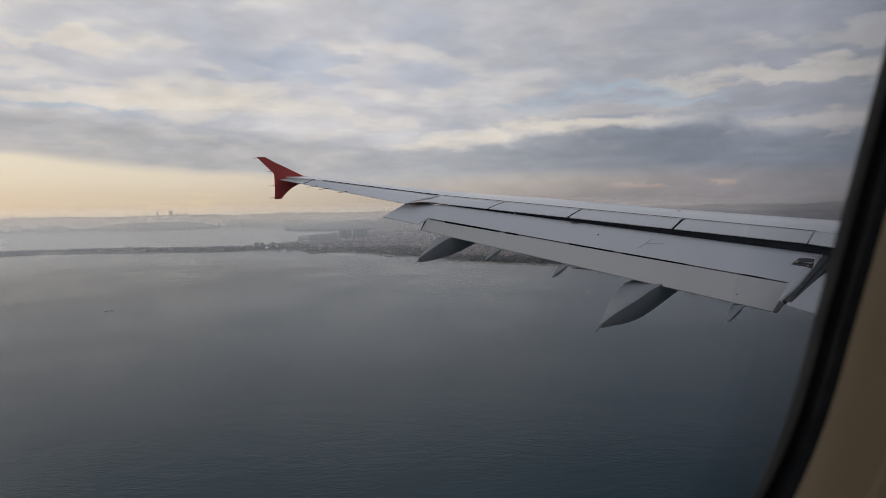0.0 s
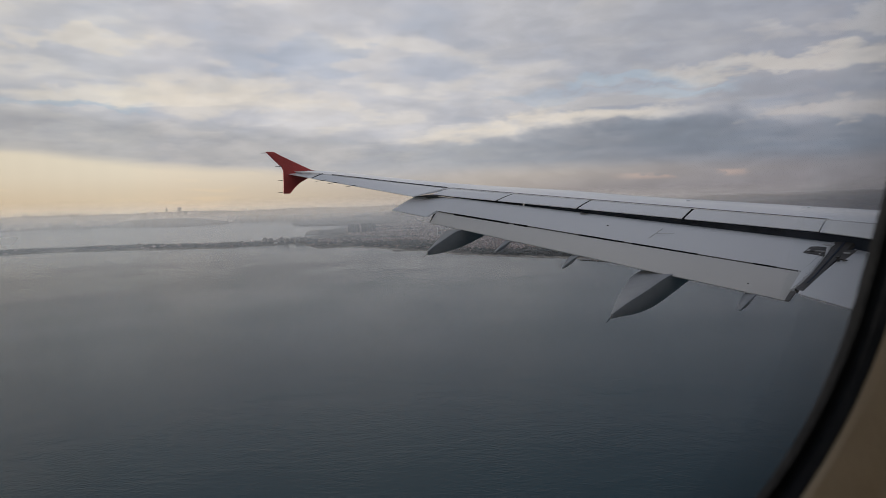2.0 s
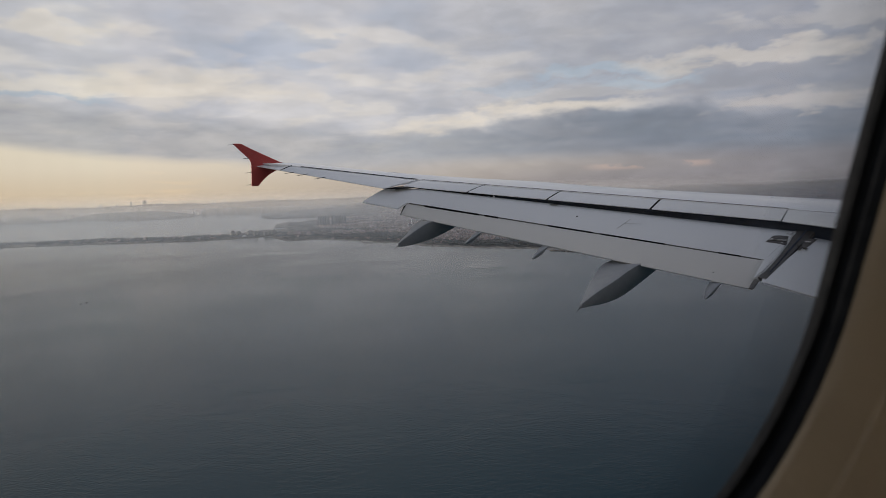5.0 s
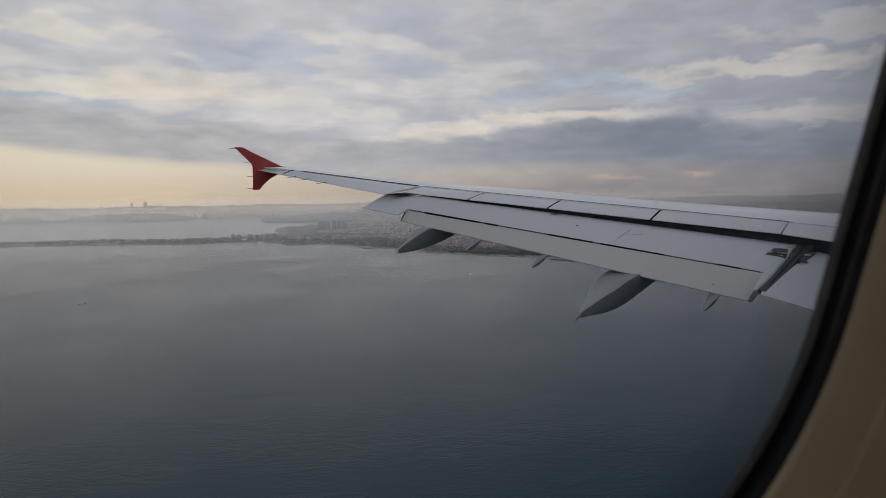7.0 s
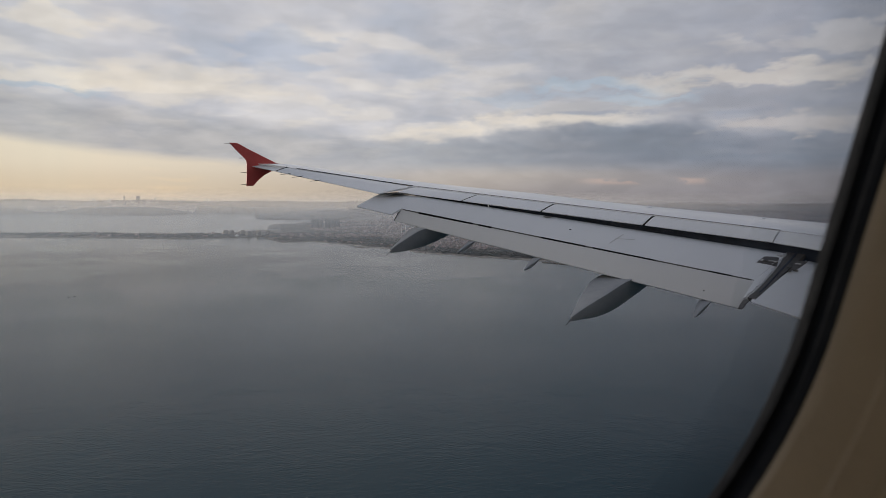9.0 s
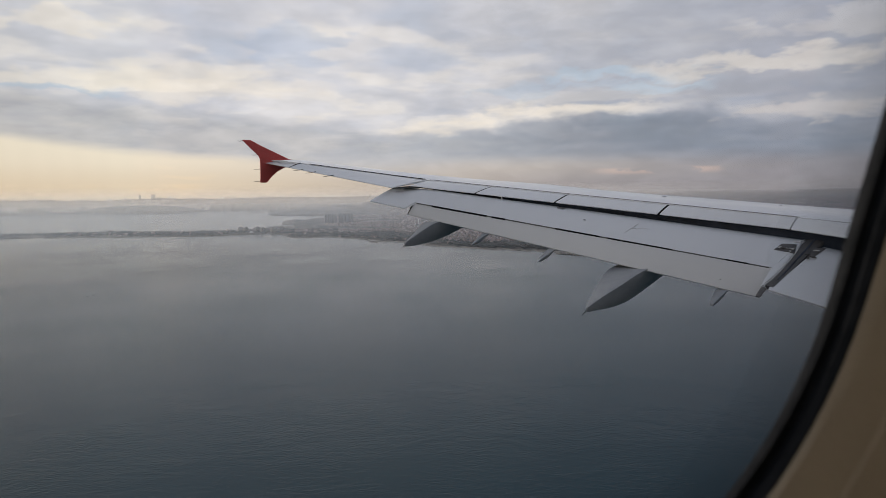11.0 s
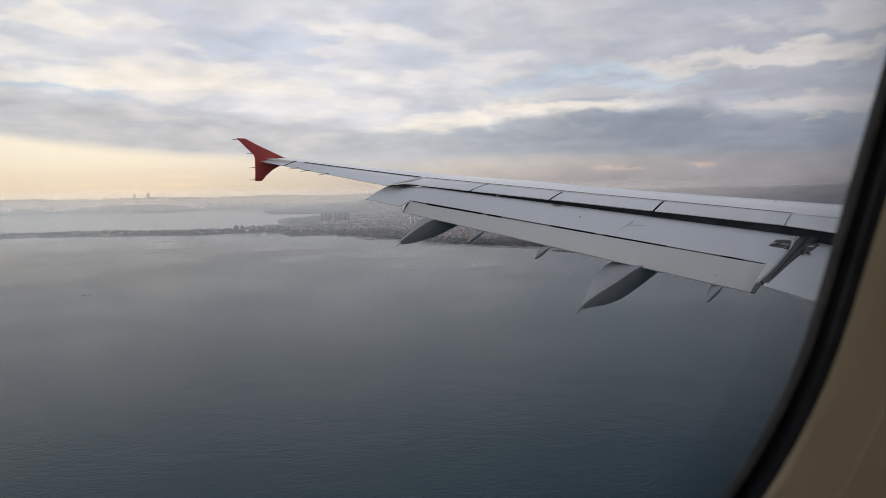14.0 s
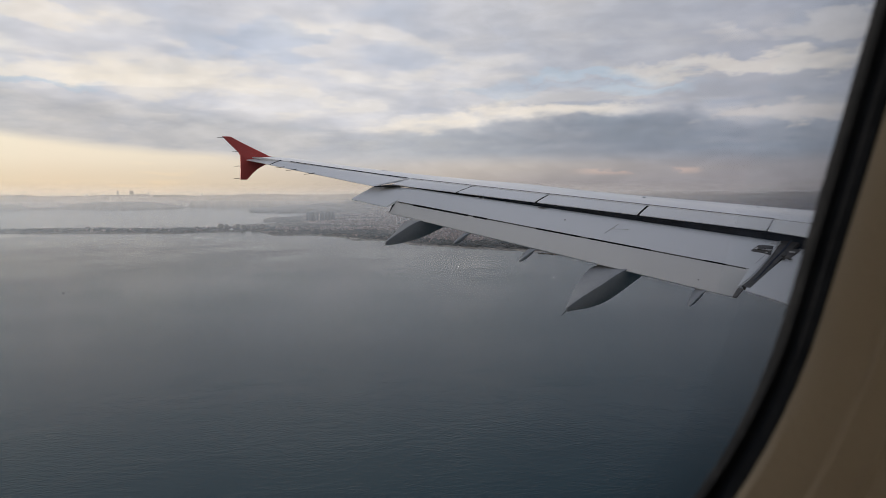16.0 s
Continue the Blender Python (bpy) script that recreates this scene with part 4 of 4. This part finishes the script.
me = bpy.data.meshes.new("water")
me.from_pydata(np.stack([X.ravel(), Y.ravel(), X.ravel() * 0], -1).tolist(), [], quads.tolist())
me.materials.append(sea_m)
tagged(new("water", me), "calm grey-green sea with fine ripples", "sea", "", "structure")


def at(az, r, z=None):
    x, y = r * math.sin(radians(az)), r * math.cos(radians(az))
    return x, y, float(land(np.array(x), np.array(y))) if z is None else z


def boxes(name, rows, mat, label, category):
    """Many small blocks in one mesh: x, y, z, width, depth, height, turn."""
    a = np.array(rows)
    n = len(a)
    c, s = np.cos(a[:, 6]), np.sin(a[:, 6])
    v = np.zeros((n, 8, 3))
    for i in range(8):
        u = (0.5 if i & 1 else -0.5) * a[:, 3]
        w = (0.5 if i & 2 else -0.5) * a[:, 4]
        v[:, i, 0] = a[:, 0] + c * u - s * w
        v[:, i, 1] = a[:, 1] + s * u + c * w
        v[:, i, 2] = a[:, 2] + (a[:, 5] if i & 4 else -4.0)
    f = np.array([(4, 5, 7, 6), (0, 1, 5, 4), (1, 3, 7, 5), (3, 2, 6, 7), (2, 0, 4, 6)])
    faces = (np.arange(n)[:, None, None] * 8 + f[None]).reshape(-1, 4)
    me_ = bpy.data.meshes.new(name)
    me_.from_pydata(v.reshape(-1, 3).tolist(), [], faces.tolist())
    me_.materials.append(mat)
    return tagged(new(name, me_), label, category, "", "stuff")


def clumps(name, rows, mat, label, category):
    """Many rough leafless tree clumps in one mesh: x, y, z, radius, height."""
    rg = np.random.RandomState(5)
    a = np.array(rows)
    n = len(a)
    ang = np.arange(5) * 2 * math.pi / 5
    v = np.zeros((n, 11, 3))
    for ring, (kr, kz) in enumerate(((0.75, 0.25), (1.0, 0.62))):
        for i in range(5):
            j = rg.uniform(0.65, 1.3, n)
            v[:, ring * 5 + i, 0] = a[:, 0] + np.cos(ang[i] + ring * 0.6) * a[:, 3] * kr * j
            v[:, ring * 5 + i, 1] = a[:, 1] + np.sin(ang[i] + ring * 0.6) * a[:, 3] * kr * j
            v[:, ring * 5 + i, 2] = a[:, 2] + a[:, 4] * kz * rg.uniform(0.8, 1.2, n)
    v[:, 10] = a[:, :3] + np.stack([a[:, 3] * 0, a[:, 3] * 0, a[:, 4]], -1)
    f = [(i, (i + 1) % 5, 5 + (i + 1) % 5) for i in range(5)] + [(i, 5 + (i + 1) % 5, 5 + i) for i in range(5)] + [(5 + i, 5 + (i + 1) % 5, 10) for i in range(5)]
    faces = (np.arange(n)[:, None, None] * 11 + np.array(f)[None]).reshape(-1, 3)
    me_ = bpy.data.meshes.new(name)
    me_.from_pydata(v.reshape(-1, 3).tolist(), [], faces.tolist())
    me_.materials.append(mat)
    return tagged(new(name, me_), label, category, "", "stuff")


rs = np.random.RandomState(11)


def sample(n, az0, az1, r0, r1, power=1.0):
    az = rs.uniform(az0, az1, n)
    r = r0 + (r1 - r0) * rs.uniform(0, 1, n) ** power
    x, y = r * np.sin(np.radians(az)), r * np.cos(np.radians(az))
    h = land(x, y)
    s = r - spread(az, SHORE)
    ok = (h > 0.8) & (s > 25)
    return az[ok], r[ok], x[ok], y[ok], h[ok], s[ok]


def patchy(x, y, size, seed):
    return np.array([noise.noise(Vector((a / size, b_ / size, seed))) for a, b_ in zip(x, y)])


# dense low town on the slopes
az, r, x, y, h, s = sample(30000, 21.5, 80, 1050, 3800, 1.2)
green = patchy(x, y, 210.0, 3.0)
ok = (green < 0.13) & ((s > 130) | (rs.uniform(0, 1, len(s)) < 0.15)) & ~((az < 24) & (r > 1750)) & ~((az < 29.5) & (r > 2700))
rows = []
for a_, b_, c_ in zip(x[ok], y[ok], h[ok]):
    tall = rs.uniform(2.0, 4.6) * (1.7 if rs.uniform() < 0.05 else 1.0)
    k_ = 0.55 + 0.45 * min(max((math.hypot(a_, b_) - 1150) / 700, 0), 1)
    rows.append((a_, b_, c_, rs.uniform(3, 8) * k_, rs.uniform(3, 6) * k_, tall * k_, rs.uniform(0, 1.6)))
boxes("town_houses", rows, M_HOUSES, "dense hazy town of small reddish-grey houses on the slopes", "town")
rows = []
for a_, b_, c_ in zip(x[~ok], y[~ok], h[~ok]):
    rows.append((a_, b_, c_ - 0.5, rs.uniform(1.8, 4.2), rs.uniform(1.5, 3.4)))
az, r, x, y, h, s = sample(15000, -14, 30, 1400, 2200, 1.0)
near = (s < 330) & (patchy(x, y, 90.0, 8.0) > -0.22)
for a_, b_, c_ in zip(x[near], y[near], h[near]):
    rows.append((a_, b_, c_ - 0.5, rs.uniform(1.8, 4.2), rs.uniform(1.2, 4.4)))
az, r, x, y, h, s = sample(8000, 24, 75, 950, 1500, 1.0)
near = (s < 170)
for a_, b_, c_ in zip(x[near], y[near], h[near]):
    rows.append((a_, b_, c_ - 0.5, rs.uniform(1.2, 3.2), rs.uniform(1.0, 2.8)))
az, r, x, y, h, s = sample(5000, 19, 31, 3050, 4300, 1.0)
for a_, b_, c_ in zip(x, y, h):
    rows.append((a_, b_, c_ - 1, rs.uniform(8, 18), rs.uniform(4, 8)))
az, r, x, y, h, s = sample(5000, -6, 15, 3990, 4560, 1.0)
for a_, b_, c_ in zip(x, y, h):
    rows.append((a_, b_, c_ - 1, rs.uniform(10, 20), rs.uniform(3, 6)))
clumps("bare_trees", rows, M_TREES, "dull green and brown trees along the coast and hills", "trees")
# scattered low buildings on the spit
az, r, x, y, h, s = sample(700, -14, 24, 1450, 2200, 1.0)
ok = (s < 300) & (patchy(x, y, 120.0, 14.0) > -0.1)
boxes("shore_buildings", [(a_, b_, c_, rs.uniform(3, 9), rs.uniform(3, 6), rs.uniform(1.8, 4.2), rs.uniform(0, 1.6)) for a_, b_, c_ in zip(x[ok], y[ok], h[ok])], M_HOUSES, "low buildings scattered along the spit", "buildings")
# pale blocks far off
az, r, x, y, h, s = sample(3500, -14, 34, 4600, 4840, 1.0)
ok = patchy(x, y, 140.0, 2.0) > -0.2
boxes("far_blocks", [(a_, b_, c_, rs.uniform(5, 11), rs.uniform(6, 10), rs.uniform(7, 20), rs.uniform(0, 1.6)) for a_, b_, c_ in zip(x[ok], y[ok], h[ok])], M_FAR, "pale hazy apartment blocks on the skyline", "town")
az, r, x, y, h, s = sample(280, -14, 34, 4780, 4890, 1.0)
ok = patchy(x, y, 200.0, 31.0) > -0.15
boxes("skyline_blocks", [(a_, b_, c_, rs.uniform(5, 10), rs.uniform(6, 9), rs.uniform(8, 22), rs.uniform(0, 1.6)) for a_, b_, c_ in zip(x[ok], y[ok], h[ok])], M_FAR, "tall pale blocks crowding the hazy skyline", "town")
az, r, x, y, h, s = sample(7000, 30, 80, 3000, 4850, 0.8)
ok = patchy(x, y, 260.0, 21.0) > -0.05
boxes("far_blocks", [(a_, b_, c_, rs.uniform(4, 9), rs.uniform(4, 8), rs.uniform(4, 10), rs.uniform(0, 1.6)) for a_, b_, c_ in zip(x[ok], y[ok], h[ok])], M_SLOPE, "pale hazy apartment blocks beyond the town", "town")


def tower(name, w, d, hgt, floors, mat, label, m, group):
    t = thing(name, m, label, "building", group)
    part("body", box(0, 0, hgt / 2 - 1, w, d, hgt + 2), mat, t, "", False)
    part("roof_block", box(w * 0.1, 0, hgt + 0.8, w * 0.45, d * 0.5, 1.6), mat, t, "", False)
    for k in range(floors):
        z = hgt * (k + 0.6) / floors
        part("window_band", box(0, 0, z, w * 0.92, d + 0.12, hgt / floors * 0.30), M_WIN, t, "", False)
    return t


first = tower("tower_block", 8.0, 7.5, 27.0, 8, M_TOWER, "dark grey residential tower block in a close cluster", pose(*at(24.25, 2090), 0, 0, 20), "towers by the lake")
for az_, r_, turn in ((24.65, 2105, 30), (24.95, 2080, 10), (25.4, 2120, 25), (25.75, 2085, 15), (26.05, 2110, 40), (26.35, 2090, 20), (24.5, 2135, 10), (25.55, 2150, 30)):
    copy_thing(first, pose(*at(az_, r_), 0, 0, turn))
first = tower("apartment_block", 11.0, 7.0, 10.5, 4, M_PALE, "pale beige waterfront apartment block", pose(*at(19.75, 1690), 0, 0, 10), "waterfront blocks")
for az_, r_, turn in ((20.1, 1694, 5), (20.4, 1720, 15), (18.9, 1700, 25), (18.45, 1740, 10), (17.55, 1730, 20), (17.1, 1755, 0)):
    copy_thing(first, pose(*at(az_, r_), 0, 0, turn))
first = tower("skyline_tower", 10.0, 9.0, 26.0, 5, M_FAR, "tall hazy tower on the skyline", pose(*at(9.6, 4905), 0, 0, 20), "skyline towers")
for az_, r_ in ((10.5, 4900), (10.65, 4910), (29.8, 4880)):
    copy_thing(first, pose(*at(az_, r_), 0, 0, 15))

# white tent pavilion by the shore
tent = thing("pavilion", pose(*at(18.0, 1660)), "white tent-roofed pavilion on the shore", "pavilion")
bm = bmesh.new()
bmesh.ops.create_cone(bm, cap_ends=True, segments=10, radius1=6.5, radius2=0.4, depth=4.0, matrix=Matrix.Translation((0, 0, 4.6)))
part("tent_roof", bm, M_WHITE, tent, "white peaked roof", False)
part("wall", box(0, 0, 1.3, 8, 7, 2.8), M_PALE, tent, "", False)

# mosque with a dome and two minarets in the town
mosque = thing("mosque", pose(*at(32.0, 1750), 0, 0, 20), "small pale mosque with a dome and two minarets", "mosque")
part("hall", box(0, 0, 2, 13, 12, 8), M_PALE, mosque, "", False)
bm = bmesh.new()
bmesh.ops.create_uvsphere(bm, u_segments=16, v_segments=10, radius=5.2, matrix=Matrix.Translation((0, 0, 6)) @ Matrix.Diagonal((1, 1, 0.9, 1)))
part("dome", bm, M_TOWER, mosque, "grey lead dome")
for sx in (-8, 8):
    bm = bmesh.new()
    bmesh.ops.create_cone(bm, cap_ends=True, segments=8, radius1=1.0, radius2=0.7, depth=22, matrix=Matrix.Translation((sx, 0, 9)))
    bmesh.ops.create_cone(bm, cap_ends=True, segments=8, radius1=0.9, radius2=0.02, depth=4, matrix=Matrix.Translation((sx, 0, 22)))
    part("minaret", bm, M_WHITE, mosque, "slender white minaret", False)


# stone breakwaters off the shore
def breakwater(points, label):
    rg = random.Random(3)
    bm = bmesh.new()
    for (xa, ya, _), (xb, yb, _) in zip(points[:-1], points[1:]):
        n = max(4, int(math.hypot(xb - xa, yb - ya) / 2.2))
        for k in range(n):
            for j in range(2):
                x_, y_ = lerp(xa, xb, k / n) + rg.uniform(-2, 2), lerp(ya, yb, k / n) + rg.uniform(-2, 2)
                bmesh.ops.create_icosphere(bm, subdivisions=1, radius=rg.uniform(1.0, 2.0), matrix=Matrix.Translation((x_, y_, 0.2)) @ Matrix.Diagonal((1.2, 1, 0.7, 1)))
    ob = new("breakwater", mesh_of("breakwater", bm, M_ROCK))
    return tagged(ob, label, "breakwater")


breakwater([at(44.2, 985, 0), at(46.5, 955, 0), at(47.6, 960, 0)], "low brown rock breakwater off the shore")
breakwater([at(27.9, 1285, 0), at(28.6, 1262, 0)], "short rock groyne at the beach")


def ship(az_, r_, turn, ln):
    t = thing("ship", pose(*at(az_, r_, 0.0), 0, 0, turn), "small dark motor vessel on the open water", "ship", "ships")
    w = ln * 0.2
    rings = []
    for k, z in ((0.86, -0.4), (1.0, ln * 0.09)):
        rings.append([(ln * 0.5 * k, 0, z), (ln * 0.3 * k, w * 0.5 * k, z), (-ln * 0.48 * k, w * 0.5 * k, z), (-ln * 0.48 * k, -w * 0.5 * k, z), (ln * 0.3 * k, -w * 0.5 * k, z)])
    part("hull", loft(rings), M_HULL, t, "dark hull", False)
    part("deckhouse", box(-ln * 0.28, 0, ln * 0.15, ln * 0.2, w * 0.7, ln * 0.13), M_CABINW, t, "pale deckhouse", False)
    part("mast", box(-ln * 0.1, 0, ln * 0.2, ln * 0.02, ln * 0.02, ln * 0.25), M_HULL, t, "", False)


ship(45.5, 700, 30, 3.6)
ship(37.2, 800, 70, 3.4)
ship(5.6, 690, 10, 2.6)
ship(6.0, 695, 15, 2.6)

# slender masts on the spit
def mast(az_, r_, hgt):
    t = thing("radio_mast", pose(*at(az_, r_)), "slender lattice-like mast standing on the spit", "mast", "masts")
    part("pole", rod([(0, 0, -1), (0, 0, hgt * 0.6), (0, 0, hgt)], 0.5, 0.2, 6), M_TOWER, t)
    part("crossarm", box(0, 0, hgt * 0.86, 2.2, 0.3, 0.3), M_TOWER, t, "", False)


mast(6.05, 1760, 11.0)
mast(11.6, 1690, 10.0)
mast(12.7, 1680, 8.0)

# pale strip of sand and promenade along the water
bm = bmesh.new()
prev = None
for k in range(160):
    a_ = lerp(23.0, 60.0, k / 159)
    r_ = float(spread(a_, SHORE)) + 0.5 * (14 * math.sin(a_ * 5.1) + 9 * math.sin(a_ * 13.7 + 1.0) + 5 * math.sin(a_ * 37.0 + 2.0))
    w_ = 13 + 6 * math.sin(a_ * 2.1) + 4 * math.sin(a_ * 6.3)
    p, q = at(a_, r_ - 2, 0.15), at(a_, r_ + max(w_, 1.0), 1.1)
    cur = (bm.verts.new(p), bm.verts.new(q))
    if prev:
        bm.faces.new((prev[0], cur[0], cur[1], prev[1]))
    prev = cur
me = mesh_of("beach", bm, M_FOAM)
tagged(new("beach", me), "narrow pale sand and promenade strip along the water", "beach", "", "structure")


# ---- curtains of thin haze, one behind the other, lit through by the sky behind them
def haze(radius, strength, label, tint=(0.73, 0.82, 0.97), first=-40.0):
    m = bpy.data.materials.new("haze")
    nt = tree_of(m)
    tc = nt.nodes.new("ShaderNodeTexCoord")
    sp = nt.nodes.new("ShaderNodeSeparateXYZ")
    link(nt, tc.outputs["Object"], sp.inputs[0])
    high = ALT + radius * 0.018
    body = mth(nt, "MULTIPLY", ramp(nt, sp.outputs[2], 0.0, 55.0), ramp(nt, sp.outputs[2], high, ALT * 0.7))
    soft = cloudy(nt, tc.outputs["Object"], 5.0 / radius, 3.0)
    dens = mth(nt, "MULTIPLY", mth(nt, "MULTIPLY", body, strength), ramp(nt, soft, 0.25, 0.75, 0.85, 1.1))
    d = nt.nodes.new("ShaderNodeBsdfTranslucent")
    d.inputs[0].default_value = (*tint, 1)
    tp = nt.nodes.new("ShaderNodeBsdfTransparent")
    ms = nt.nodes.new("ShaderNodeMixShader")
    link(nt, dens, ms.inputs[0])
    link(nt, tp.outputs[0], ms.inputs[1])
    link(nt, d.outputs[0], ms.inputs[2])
    o = nt.nodes.new("ShaderNodeOutputMaterial")
    link(nt, ms.outputs[0], o.inputs[0])
    bm = bmesh.new()
    prev = None
    for k in range(121):
        x_, y_, _ = at(lerp(first, 90, k / 120), radius, 0)
        cur = (bm.verts.new((x_, y_, 0.0)), bm.verts.new((x_, y_, high)))
        if prev:
            bm.faces.new((prev[0], cur[0], cur[1], prev[1]))
        prev = cur
    ob = new("haze", mesh_of("haze", bm, m, True))
    ob.visible_shadow = False
    return tagged(ob, label, "haze", "", "stuff")


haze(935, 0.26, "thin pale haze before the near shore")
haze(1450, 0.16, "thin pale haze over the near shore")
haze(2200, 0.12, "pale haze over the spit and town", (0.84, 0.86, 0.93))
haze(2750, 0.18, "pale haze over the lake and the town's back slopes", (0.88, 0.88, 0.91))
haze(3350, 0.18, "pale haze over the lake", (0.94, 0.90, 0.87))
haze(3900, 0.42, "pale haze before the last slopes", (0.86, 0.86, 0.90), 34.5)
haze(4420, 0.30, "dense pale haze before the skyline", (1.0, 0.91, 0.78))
